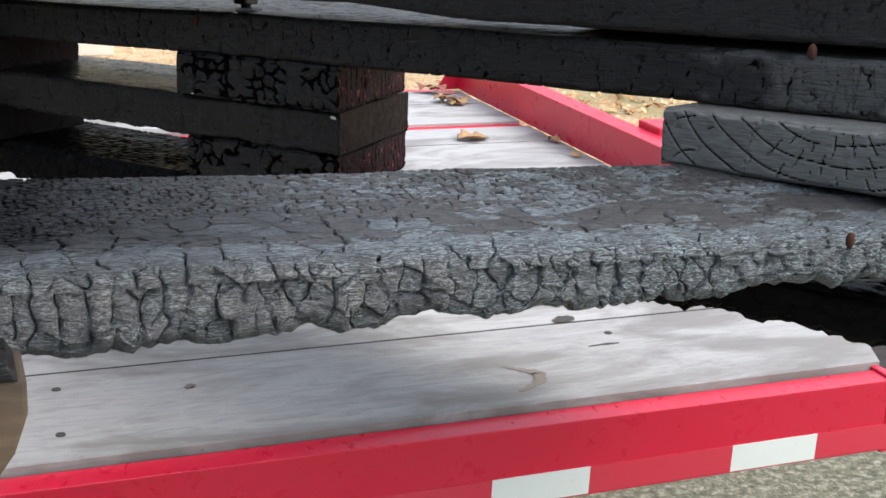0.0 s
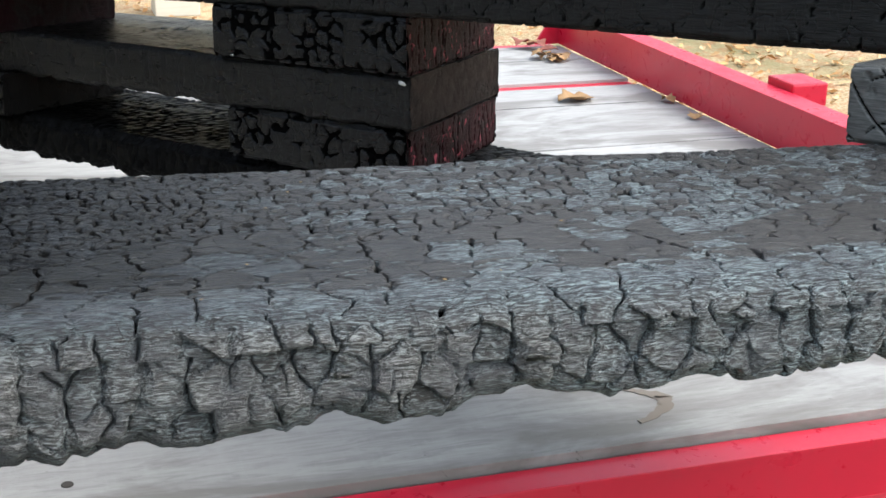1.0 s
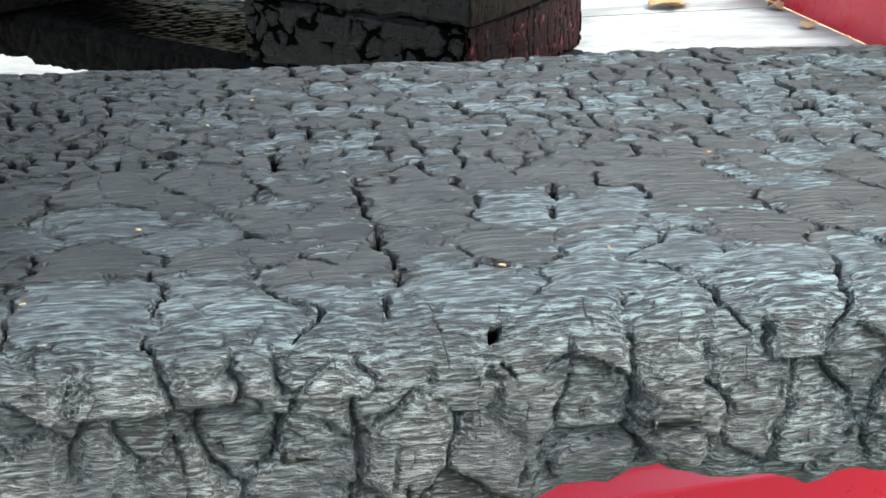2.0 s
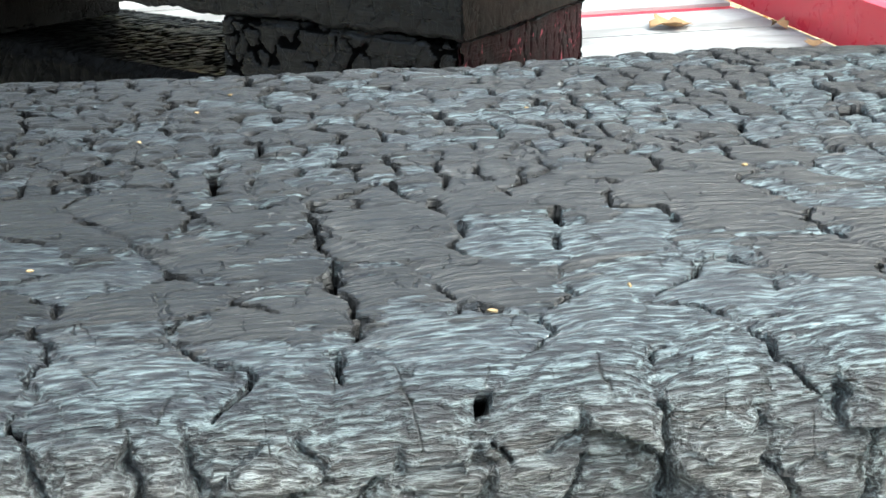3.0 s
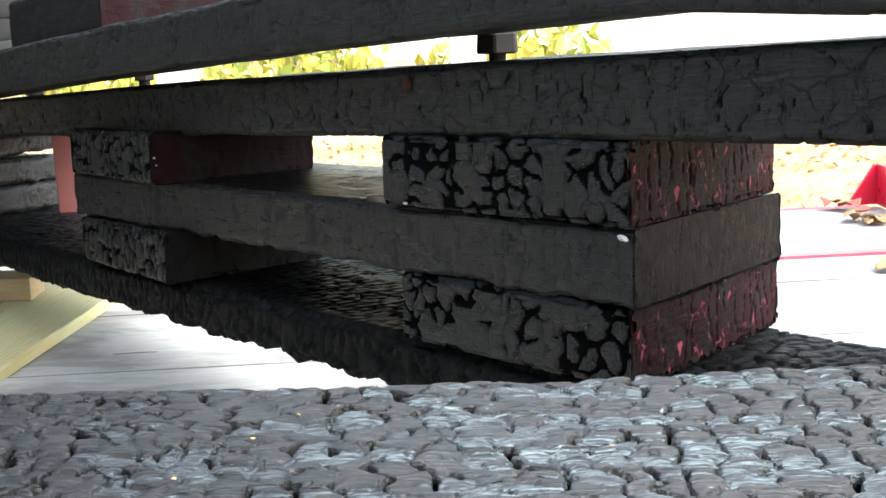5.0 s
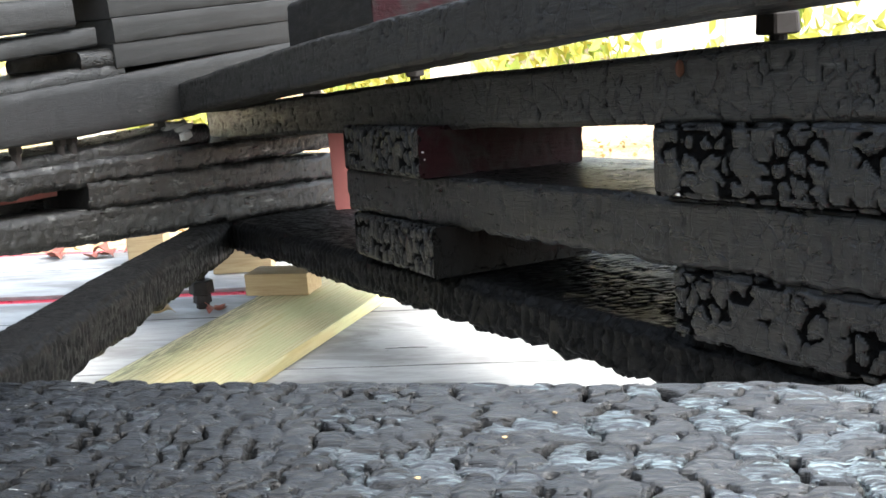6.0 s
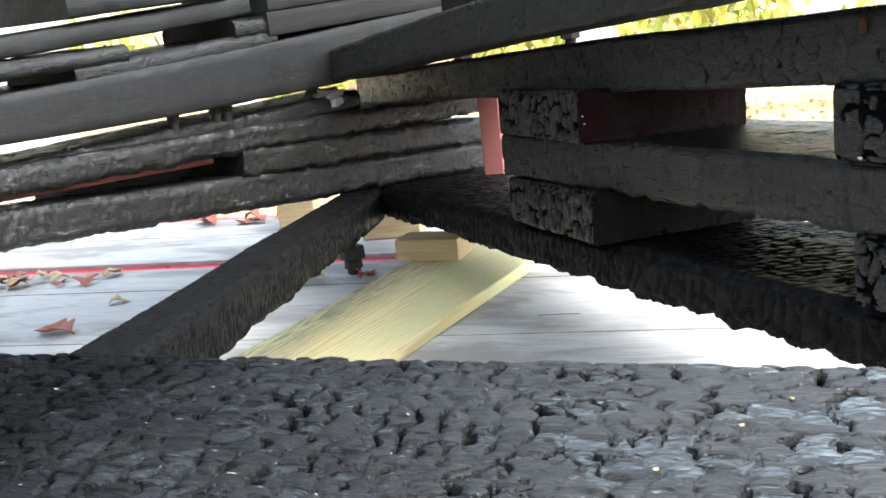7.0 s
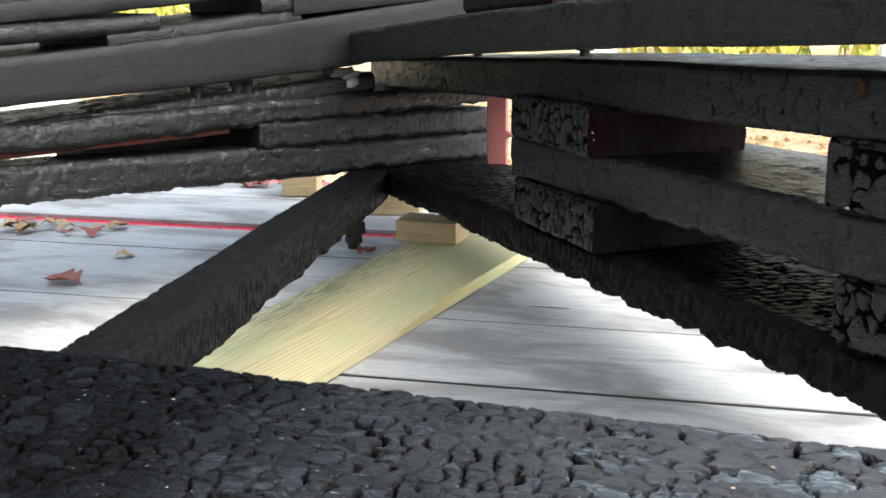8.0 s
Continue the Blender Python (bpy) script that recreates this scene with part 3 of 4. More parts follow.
def timber(name, label, start, end, width, thick, side, mat, step=0.006, cell=(0.026, 0.04), depth=0.004, seed=1,
           skew=(0.0, 0.0), fine=None, round_=0.012, edge=0.0, sag=0.0, broken=0.35, faces=None, group="charred timbers", category="timber",
           rag=0.0, fine_s=None, tilt=(0.01, 0.075, 1.0), look_=None, rings=None, cap=0.35, scales=False, wavy=0.003, hang=None, crack_dark=0.3, bulge=None, ashy=None):
    """A burnt squared timber whose upper front edge runs from start to end and whose body lies to one side of it."""
    start, end = Vector(start), Vector(end)
    ex = (end - start).normalized()
    ey = (Vector(tilt).cross(ex) * side).normalized()
    ez = ex.cross(ey).normalized()
    ez = ez if ez.z > 0 else -ez
    length = (end - start).length
    # outline of the cross section: down the front, along the bottom, up the back and over the top
    r = round_
    loop, norm, arc = [], [], []
    corners = [((r, -r), (-1, 0), (0, 1)), ((width - r, -r), (0, 1), (1, 0)), ((width - r, -thick + r), (1, 0), (0, -1)), ((r, -thick + r), (0, -1), (-1, 0))]
    total = 0.0
    st = fine_s or step
    for i, (c, n0, n1) in enumerate(corners):
        for q in np.linspace(0, 1, max(5, int(r * 1.6 / st))):
            a = math.pi - q * math.pi / 2 - i * math.pi / 2
            loop.append((c[0] + r * math.cos(a), c[1] + r * math.sin(a)))
            norm.append((math.cos(a), math.sin(a)))
        nxt = corners[(i + 1) % 4][0]
        n = n1
        p0 = (c[0] + r * n[0], c[1] + r * n[1])
        p1 = (nxt[0] + r * n[0], nxt[1] + r * n[1])
        d = math.hypot(p1[0] - p0[0], p1[1] - p0[1])
        use = st if i in (0, 3) else step * 1.6
        m = max(2, int(d / use))
        for q in np.linspace(0, 1, m + 1)[1:-1]:
            loop.append((p0[0] + q * (p1[0] - p0[0]), p0[1] + q * (p1[1] - p0[1])))
            norm.append(n)
    loop, norm = np.array(loop), np.array(norm)
    seg = np.hypot(*(np.roll(loop, -1, 0) - loop).T)
    arc = np.concatenate([[0], np.cumsum(seg)[:-1]])
    xs = spaced(0, length, step, fine)
    n, mid = len(loop), np.array([width / 2, -thick / 2])
    X, S = np.meshgrid(xs, arc, indexing="ij")
    h, crack = char_relief(X + 3.1 * seed, S + 1.7 * seed, cell, depth, seed, broken, **(look_ or {}))
    frac = X / length
    Y0, Z0 = loop[None, :, 0] + 0 * X, loop[None, :, 1] + 0 * X
    low = wavy * (vnoise(X / 0.11, S / 0.07, seed) - 0.5)
    NY, NZ = norm[None, :, 0] + 0 * X, norm[None, :, 1] + 0 * X
    corner = (np.abs(NY) * np.abs(NZ)) * 2
    bare, fade = {"fissure": crack_dark * crack}, 0.7
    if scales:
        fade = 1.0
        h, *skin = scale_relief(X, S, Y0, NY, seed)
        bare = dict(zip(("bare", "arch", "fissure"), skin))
    if ashy:
        # burnt through to grey ash up to this far from the start
        bare["ash"] = smooth(ashy - X + 0.22 * (vnoise(X / 0.06, S / 0.03, seed) - 0.5) + 0.1 * (vnoise(X / 0.012, S / 0.012, seed + 1) - 0.5), -0.05, 0.05)
    h = h * fade + low - corner * edge * vnoise(X / 0.018, S / 0.05, seed + 1)
    if rings:
        # growth rings and the radial splits between them on the cut face
        dx, dz = X - rings[0], Z0 - rings[1]
        dist = np.hypot(dx, dz * 1.5) + 0.006 * (vnoise(X / 0.05, S / 0.03, seed) - 0.5)
        ang = np.arctan2(dx, -dz) + 0.05 * (vnoise(X / 0.03, S / 0.03, seed + 1) - 0.5)
        band = dist / 0.036
        arc_ = np.abs(band - np.round(band)) * 0.036
        ray_ = np.abs(ang / 0.30 + 0.37 * np.round(band) - np.round(ang / 0.30 + 0.37 * np.round(band))) * 0.30 * dist
        cut = np.maximum(1 - smooth(arc_, 0.0004, 0.0013), 0.9 * (1 - smooth(ray_, 0.0004, 0.0013)) * (vnoise(X / 0.04, S / 0.04, seed) > 0.35))
        h = h - 0.006 * cut * smooth(-NY, 0.4, 0.9)
        bare = {"fissure": np.maximum(crack_dark * crack, cut * smooth(-NY, 0.4, 0.9))}
    ragged = rag * (vnoise(X / 0.03, 0 * S, seed + 2) - 0.5) + 0.5 * rag * (vnoise(X / 0.008, 0 * S, seed + 3) - 0.5)
    Z1 = Z0 + NZ * h - np.where(Z0 < -thick * 0.55, ragged, 0) + sag * 4 * frac * (1 - frac)
    Y1 = Y0 + NY * h
    if hang:
        # the underside hangs lower along part of the length
        Z1 = Z1 - np.interp(X, *hang) * smooth(-Z0 / thick, 0.0, 1.0)
    if bulge:
        # the back edge burnt unevenly
        Y1 = Y1 + np.interp(X, *bulge) * smooth(Y0 / width, 0.4, 1.0)
    X1 = X + skew[0] * Y0 * (1 - frac) + skew[1] * Y0 * frac
    body = np.stack([X1, Y1, Z1], -1).reshape(-1, 3)
    i, j = np.meshgrid(np.arange(len(xs) - 1), np.arange(n), indexing="ij")
    a, b = (i * n + j).ravel(), (i * n + (j + 1) % n).ravel()
    quads = [np.stack([a, a + n, b + n, b], -1)]
    mats = mat if isinstance(mat, (list, tuple)) else [mat, mat]
    ob = new(name, skin_mesh(name, body, quads[0], mats[0], side, bare))
    ob.matrix_world = Matrix(((ex.x, ey.x, ez.x, start.x), (ex.y, ey.y, ez.y, start.y), (ex.z, ey.z, ez.z, start.z), (0, 0, 0, 1)))
    # cut ends: a fine grid a little inside the skin, rounded with its corners
    gy, gz = np.linspace(0, width, max(4, int(width / step))), np.linspace(-thick, 0, max(4, int(thick / step)))
    for tag, sign, x_end, sk in (("start", -1, 0.0, skew[0]), ("end", 1, length, skew[1])):
        GY, GZ = np.meshgrid(gy, gz, indexing="ij")
        cy, cz = np.clip(GY, r, width - r), np.clip(GZ, -thick + r, -r)
        off = np.maximum(1e-9, np.hypot(GY - cy, GZ - cz))
        pull = np.minimum(1.0, r / off)
        PY, PZ = cy + (GY - cy) * pull, cz + (GZ - cz) * pull
        rel, gaps = char_relief(PY + seed, PZ + 2 * seed, (0.02, 0.05), depth * cap, seed + 5, 0.45, along=0.3)
        pts_ = np.stack([x_end + sk * PY + sign * (rel - 0.0015), PY, PZ], -1).reshape(-1, 3)
        gi, gj = np.meshgrid(np.arange(len(gy) - 1), np.arange(len(gz) - 1), indexing="ij")
        c0 = (gi * len(gz) + gj).ravel()
        q = np.stack([c0, c0 + 1, c0 + len(gz) + 1, c0 + len(gz)], -1)
        end_mat = mats[1] if faces and tag in faces else CHAR_END if mats[0] in (CHAR_DARK, CHAR_UPPER, CHAR_SCALY) else mats[0]
        cut = new("cut_end", skin_mesh("cut_end", pts_, q if sign > 0 else q[:, ::-1], end_mat, side, {"fissure": 0.6 * crack_dark * gaps}))
        cut.parent = ob
    return tagged(ob, label, category, group)


def skin_mesh(name, verts, quads, mat, side, bare):
    """A smooth mesh of quads, with the bareness of its skin where it is known."""
    if side < 0:
        quads = quads[:, ::-1]
    me = bpy.data.meshes.new(name)
    me.vertices.add(len(verts))
    me.vertices.foreach_set("co", verts.astype(np.float32).ravel())
    me.loops.add(quads.size)
    me.loops.foreach_set("vertex_index", quads.astype(np.int32).ravel())
    me.polygons.add(len(quads))
    me.polygons.foreach_set("loop_start", (np.arange(len(quads)) * 4).astype(np.int32))
    me.materials.append(mat)
    me.polygons.foreach_set("use_smooth", np.ones(len(quads), bool))
    if bare is not None:
        for key, value in bare.items():
            me.attributes.new(key, "FLOAT", "POINT").data.foreach_set("value", value.astype(np.float32).ravel())
    me.update()
    me.validate()
    return me


# ---- ground and the trailer ----
ground = make("ground", [(-400, -400, 0), (400, -400, 0), (400, 400, 0), (-400, 400, 0)], [(0, 1, 2, 3)], GRASS)
tagged(ground, "dry straw-coloured lawn strewn with fallen leaves", "ground", kind="structure")

DECK_Z, DECK_L, DECK_R = 0.85, -4.6, 1.85
trailer = tagged(new("flatbed_trailer"), "red steel flatbed trailer with weathered grey plank deck", "trailer")
JOINTS = [0.0, 0.337, 0.70, 1.05, 1.40, 1.822, 2.045, 2.105, 2.425, 2.66]
for i, (a, b) in enumerate(zip(JOINTS, JOINTS[1:])):
    if abs(a - 2.045) < 1e-6:
        continue
    g = 0.005
    right = DECK_R - 0.003
    outline = [(DECK_L, a + g), (1.62 if i == 0 else right, a + g), (1.78 if i == 0 else right, b - g), (DECK_L, b - g)]
    part("deck_plank", prism_bm(outline, DECK_Z - 0.045, DECK_Z - 0.0012 * (i % 3), 0.0012), DECK if i else DECK_FRONT, trailer)
# black strips stand in for the shade inside the plank joints
GAP_DARK = paint_material("gap_black", (0.012, 0.011, 0.010), (0.03, 0.027, 0.022), 0.95, 0.5)
for y in (q for q in JOINTS[1:-1] if abs(q - 2.075) > 0.05):
    part("joint_dirt", box_bm((DECK_R - DECK_L - 0.1, 0.0100, 0.03), 0, ((DECK_R + DECK_L) / 2 - 0.06, y, DECK_Z - 0.0175)), GAP_DARK, trailer, "black strip standing in for the shade between two planks")
part("cross_beam", box_bm((DECK_R - DECK_L, 0.12, 0.05), 0.003, ((DECK_R + DECK_L) / 2, 2.075, DECK_Z - 0.036)), RED, trailer, "red steel strip between the deck planks")
# dark sheet added under the planks so that no light shows through the joints
part("underframe", box_bm((DECK_R - DECK_L - 0.06, 2.6, 0.006), 0, ((DECK_R + DECK_L) / 2, 1.33, DECK_Z - 0.06)), IRON, trailer, "dark sheet added below the planks to darken their joints")
# side rim: a folded channel with a flat top lip
rim = part("side_rim", prism_bm([(-0.052, 0.838), (-0.002, 0.838), (-0.002, 0.83), (-0.044, 0.829), (-0.044, 0.706), (0.06, 0.706), (0.06, 0.698), (-0.052, 0.698)], DECK_L, 1.60, 0.0018),
           RED, trailer, "red painted steel channel along the deck edge")
rim.matrix_world = Matrix(((0, 0, 1, 0), (1, 0, 0, 0), (0, 1, 0, 0), (0, 0, 0, 1)))
rim2 = part("side_rim", prism_bm([(2.665, 0.842), (2.72, 0.842), (2.72, 0.70), (2.665, 0.70)], DECK_L, 1.84, 0.003), RED, trailer)
rim2.matrix_world = rim.matrix_world
part("rim_end", box_bm((0.02, 0.09, 0.15), 0.004, (1.61, -0.008, 0.768)), RED, trailer)
for i in range(8):
    x0 = 1.275 - 0.457 * (i - 0)
    part("reflective_tape", box_bm((0.178, 0.0012, 0.05), 0, (x0 + 0.089, -0.0528, 0.7265)), TAPE_WHITE, trailer, "white reflective tape")
    part("reflective_tape", box_bm((0.278, 0.0012, 0.05), 0, (x0 + 0.178 + 0.1395, -0.0528, 0.7265)), TAPE_RED, trailer, "red reflective tape")
# front rail: upright web with a lip turned outward and a slanted end plate
rail = part("front_rail", prism_bm([(1.85, 0.85), (1.858, 0.85), (1.858, 0.958), (1.925, 0.958), (1.925, 0.966), (1.85, 0.966)], -2.68, -0.5, 0.0015), RED, trailer, "red steel rail across the deck end")
rail.matrix_world = Matrix(((1, 0, 0, 0), (0, 0, -1, 0), (0, 1, 0, 0), (0, 0, 0, 1)))
plate = part("rail_end_plate", prism_bm([(1.765, 0.85), (1.86, 0.85), (1.86, 0.964), (1.84, 0.964)], -2.688, -2.676, 0.0015), RED, rail)
plate.matrix_parent_inverse = Matrix.Identity(4)
part("rail_bracket", box_bm((0.10, 0.12, 0.06), 0.006, (1.98, 1.42, 0.955)), RED, trailer)
part("frame_beam", box_bm((DECK_R - DECK_L - 0.3, 0.12, 0.28), 0.004, ((DECK_R + DECK_L) / 2 - 0.2, 0.7, 0.66)), RED, trailer)
part("frame_beam", box_bm((DECK_R - DECK_L - 0.3, 0.12, 0.28), 0.004, ((DECK_R + DECK_L) / 2 - 0.2, 1.95, 0.66)), RED, trailer)
for yy in (0.25, 2.4):
    for xx in (-3.3, -2.4):
        bm = bmesh.new()
        bmesh.ops.create_cone(bm, cap_ends=True, segments=40, radius1=0.36, radius2=0.36, depth=0.22)
        wheel = part("wheel", bm, IRON, trailer, smooth=False)
        wheel.matrix_world = pose(xx, yy, 0.36, 90, 0, 0)
for xx, yy in ((1.5, 1.3), (-1.2, 0.7), (-1.2, 1.95)):
    part("stand_leg", box_bm((0.08, 0.08, 0.56), 0.004, (xx, yy, 0.28)), RED, trailer)


# ---- the burnt timbers ----
def lz(c, x, y):
    return c - 0.01 * x - 0.075 * y


def at(c, x, y, dz=0.0):
    return (x, y, lz(c, x, y) + dz)


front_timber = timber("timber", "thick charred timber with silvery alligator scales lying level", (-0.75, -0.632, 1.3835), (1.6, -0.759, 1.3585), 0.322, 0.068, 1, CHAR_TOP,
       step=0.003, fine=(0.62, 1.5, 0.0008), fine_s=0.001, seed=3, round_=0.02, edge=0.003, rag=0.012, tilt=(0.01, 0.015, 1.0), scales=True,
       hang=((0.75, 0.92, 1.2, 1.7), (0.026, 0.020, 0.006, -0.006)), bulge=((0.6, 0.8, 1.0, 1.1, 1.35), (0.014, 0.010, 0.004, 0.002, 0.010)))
# the lowest long timber and the narrow one that meet at a point
timber("timber", "long charred timber with a ragged burnt lower edge", at(1.19, 1.385, -1.02), at(1.19, -0.585, 2.0), 0.315, 0.064, -1, CHAR_END,
       step=0.008, fine=(1.2, 3.3, 0.0045), fine_s=0.0045, depth=0.005, seed=5, edge=0.01, rag=0.010, cell=(0.022, 0.028), broken=0.25, look_={"along": 0.6, "width": 0.16, "dome": 0.4, "deep": 1.3})
timber("timber", "narrow charred timber with a flaking black top", at(1.19, -0.145, -0.5), at(1.19, -0.49, 1.86), 0.088, 0.075, 1, CHAR_END,
       step=0.0045, depth=0.003, seed=6, edge=0.008, rag=0.008, cell=(0.014, 0.024), broken=0.25, look_={"along": 0.5, "width": 0.16, "dome": 0.4, "deep": 1.3})
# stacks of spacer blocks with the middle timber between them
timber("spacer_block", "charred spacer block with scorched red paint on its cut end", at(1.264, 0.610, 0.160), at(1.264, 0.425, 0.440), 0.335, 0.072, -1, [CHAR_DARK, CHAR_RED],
       step=0.0024, depth=0.0065, seed=7, crack_dark=1.0, round_=0.006, skew=(0.34, 0.34), edge=0.006, faces="start", cell=(0.026, 0.024), group="spacer blocks", category="wood block", broken=0.5, look_={"along": 0.9, "width": 0.28, "dome": 0.08, "deep": 1.0})
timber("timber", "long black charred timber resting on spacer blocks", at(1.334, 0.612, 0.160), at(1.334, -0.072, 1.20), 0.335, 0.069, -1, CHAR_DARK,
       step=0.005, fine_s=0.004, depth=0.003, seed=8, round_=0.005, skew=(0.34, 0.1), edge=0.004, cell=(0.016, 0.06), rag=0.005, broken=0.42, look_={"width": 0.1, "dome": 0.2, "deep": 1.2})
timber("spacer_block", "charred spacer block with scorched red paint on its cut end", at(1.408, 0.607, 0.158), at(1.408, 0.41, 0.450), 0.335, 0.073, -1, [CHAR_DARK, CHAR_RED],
       step=0.0024, depth=0.0065, seed=9, crack_dark=1.0, round_=0.006, skew=(0.34, 0.34), edge=0.006, faces="start", cell=(0.026, 0.022), group="spacer blocks", category="wood block", broken=0.5, look_={"along": 0.9, "width": 0.29, "dome": 0.08, "deep": 1.0})
timber("spacer_block", "charred spacer block with a dark scorched end", at(1.264, 0.113, 0.868), at(1.264, -0.062, 1.175), 0.29, 0.070, -1, [CHAR_DARK, CHAR_RED],
       step=0.004, depth=0.006, seed=10, round_=0.006, crack_dark=0.95, skew=(0.3, 0.3), edge=0.005, group="spacer blocks", category="wood block", broken=0.35, cell=(0.022, 0.03), look_={"along": 0.7, "width": 0.22, "dome": 0.1, "deep": 1.3})
timber("spacer_block", "charred spacer block with a dark scorched end", at(1.404, 0.105, 0.862), at(1.404, -0.066, 1.165), 0.29, 0.070, -1, [CHAR_DARK, CHAR_MAROON],
       step=0.004, depth=0.005, seed=11, round_=0.006, crack_dark=0.95, skew=(0.3, 0.3), edge=0.004, faces="start", group="spacer blocks", category="wood block", broken=0.3, cell=(0.026, 0.024), look_={"along": 0.85, "width": 0.22, "dome": 0.12, "deep": 1.5})
# the block with growth rings that sits on the front timber
timber("spacer_block", "charred block with curved growth cracks on the front timber", at(1.408, 0.868, -0.378), at(1.408, 1.09, -0.80), 0.33, 0.072, 1, CHAR_ASH,
       step=0.0016, depth=0.002, seed=12, edge=0.003, round_=0.005, cell=(0.06, 0.06), group="spacer blocks", category="wood block", rings=(0.23, 0.05))
# the long upper timber and the one bolted above it
timber("timber", "long charred timber over the spacer blocks with an ashy edge", (1.25, -0.87, 1.530), (-0.60, 2.09, 1.280), 0.31, 0.071, -1, CHAR_UPPER, tilt=(0.01, 0.0, 1.0), round_=0.006,
       step=0.007, fine=(0.25, 2.3, 0.0036), fine_s=0.0035, depth=0.0022, seed=13, edge=0.004, sag=0.02, cell=(0.033, 0.05), broken=0.3, crack_dark=0.6, ashy=0.52, look_={"along": 0.55, "width": 0.06, "dome": 0.2, "deep": 1.7})
timber("timber", "long dark timber with fine cracks bolted above another", (1.25, -0.84, 1.628), (-0.545, 1.765, 1.367), 0.14, 0.066, -1, CHAR_V, round_=0.004,
       step=0.0045, depth=0.003, seed=14, crack_dark=0.45, edge=0.003, skew=(0, 0.5), sag=0.03, hang=((0.4, 0.95, 1.15), (0.02, 0.016, 0.0)), cell=(0.22, 0.022), tilt=(0, 0, 1), broken=0.15, look_={"along": 1.0, "width": 0.035, "dome": 0.1})
# the timbers of the far side
timber("timber", "long charred timber of the far stack", (-1.825, -0.649, 1.321), (-0.323, 2.171, 1.098), 0.14, 0.069, 1, CHAR_SCALY,
       step=0.0055, depth=0.0028, seed=15, edge=0.004, rag=0.006, cell=(0.016, 0.022), broken=0.32, look_={"along": 0.6, "width": 0.15, "dome": 0.15, "deep": 1.6})
timber("spacer_block", "charred spacer block in the far stack", (-0.665, 1.529, 1.205), (-0.322, 2.174, 1.158), 0.3, 0.062, 1, CHAR_SCALY,
       step=0.0055, depth=0.0028, seed=16, edge=0.004, rag=0.006, cell=(0.016, 0.022), broken=0.32, look_={"along": 0.6, "width": 0.15, "dome": 0.15, "deep": 1.6}, group="spacer blocks", category="wood block")
timber("spacer_block", "black packing block deep in the far stack", (-0.93, 1.29, 1.213), (-0.78, 1.57, 1.206), 0.1, 0.07, 1, CHAR_DARK,
       step=0.012, depth=0.003, seed=24, edge=0.003, group="spacer blocks", category="wood block")
timber("timber", "scaly charred timber on top of the far stack", (-1.826, -0.651, 1.315), (-0.322, 2.174, 1.222), 0.3, 0.052, 1, CHAR_SCALY,
       step=0.0055, depth=0.0028, seed=17, edge=0.004, rag=0.006, cell=(0.016, 0.022), broken=0.32, look_={"along": 0.6, "width": 0.15, "dome": 0.15, "deep": 1.6})
timber("timber", "smoke-greyed timber bolted over the far stack", (-1.826, -0.651, 1.42), (-0.345, 2.13, 1.438), 0.3, 0.083, 1, CHAR_GREY,
       step=0.012, depth=0.002, seed=18, edge=0.002, cell=(0.12, 0.03), round_=0.005, wavy=0.0015, sag=-0.058, hang=((1.96, 2.66, 3.15), (0.0, 0.028, 0.04)))
timber("timber", "thin charred timber lying on the far stack", (-1.01, 0.95, 1.256), (-0.517, 1.85, 1.274), 0.2, 0.046, 1, CHAR_SCALY,
       step=0.0055, depth=0.0028, seed=23, edge=0.004, rag=0.004, cell=(0.016, 0.022), broken=0.32, look_={"along": 0.6, "width": 0.15, "dome": 0.15, "deep": 1.6})

# unseen corner stack, added to block light from the front timber's left end
for k in range(11):
    z = 1.456 + 0.0735 * k
    if k % 2:
        timber("timber", "black charred timber in the unseen stack added to block light", (-2.0, -0.60, z + 0.012), (-0.05 if z < 1.74 else 0.28, -0.70, z), 0.30, 0.07, 1, CHAR_DARK,
               step=0.014, depth=0.004, seed=80 + k, edge=0.004, tilt=(0.01, 0.015, 1.0))
    else:
        timber("spacer_block", "charred spacer block in the unseen stack added to block light", (-0.39, -0.658, z + 0.002), (-0.05, -0.676, z), 0.31, 0.072, 1, CHAR_DARK,
               step=0.012, depth=0.004, seed=80 + k, edge=0.004, tilt=(0.01, 0.015, 1.0), group="spacer blocks", category="wood block")
# unseen cribbing from the ground up, added to shade the deck's left
for k in range(6):
    timber("support_block", "unseen smoked cribbing block added to shade the deck", (-0.62 - 0.02 * (k % 2), -0.70, 0.20 + 0.197 * k), (-0.06 - 0.015 * (k % 2), -0.73, 0.20 + 0.197 * k), 0.34, 0.196, 1, CHAR_GREY,
           step=0.02, depth=0.002, seed=95 + k, edge=0.003, tilt=(0, 0, 1), group="cribbing blocks", category="wood block", wavy=0.001)

timber("timber", "dark timber of the upper far side", (-1.846, -0.646, 1.50), (-0.645, 1.61, 1.497), 0.3, 0.037, 1, CHAR_GREY,
       step=0.012, depth=0.002, seed=19, edge=0.002, cell=(0.12, 0.03), round_=0.005, wavy=0.0015, sag=-0.04)
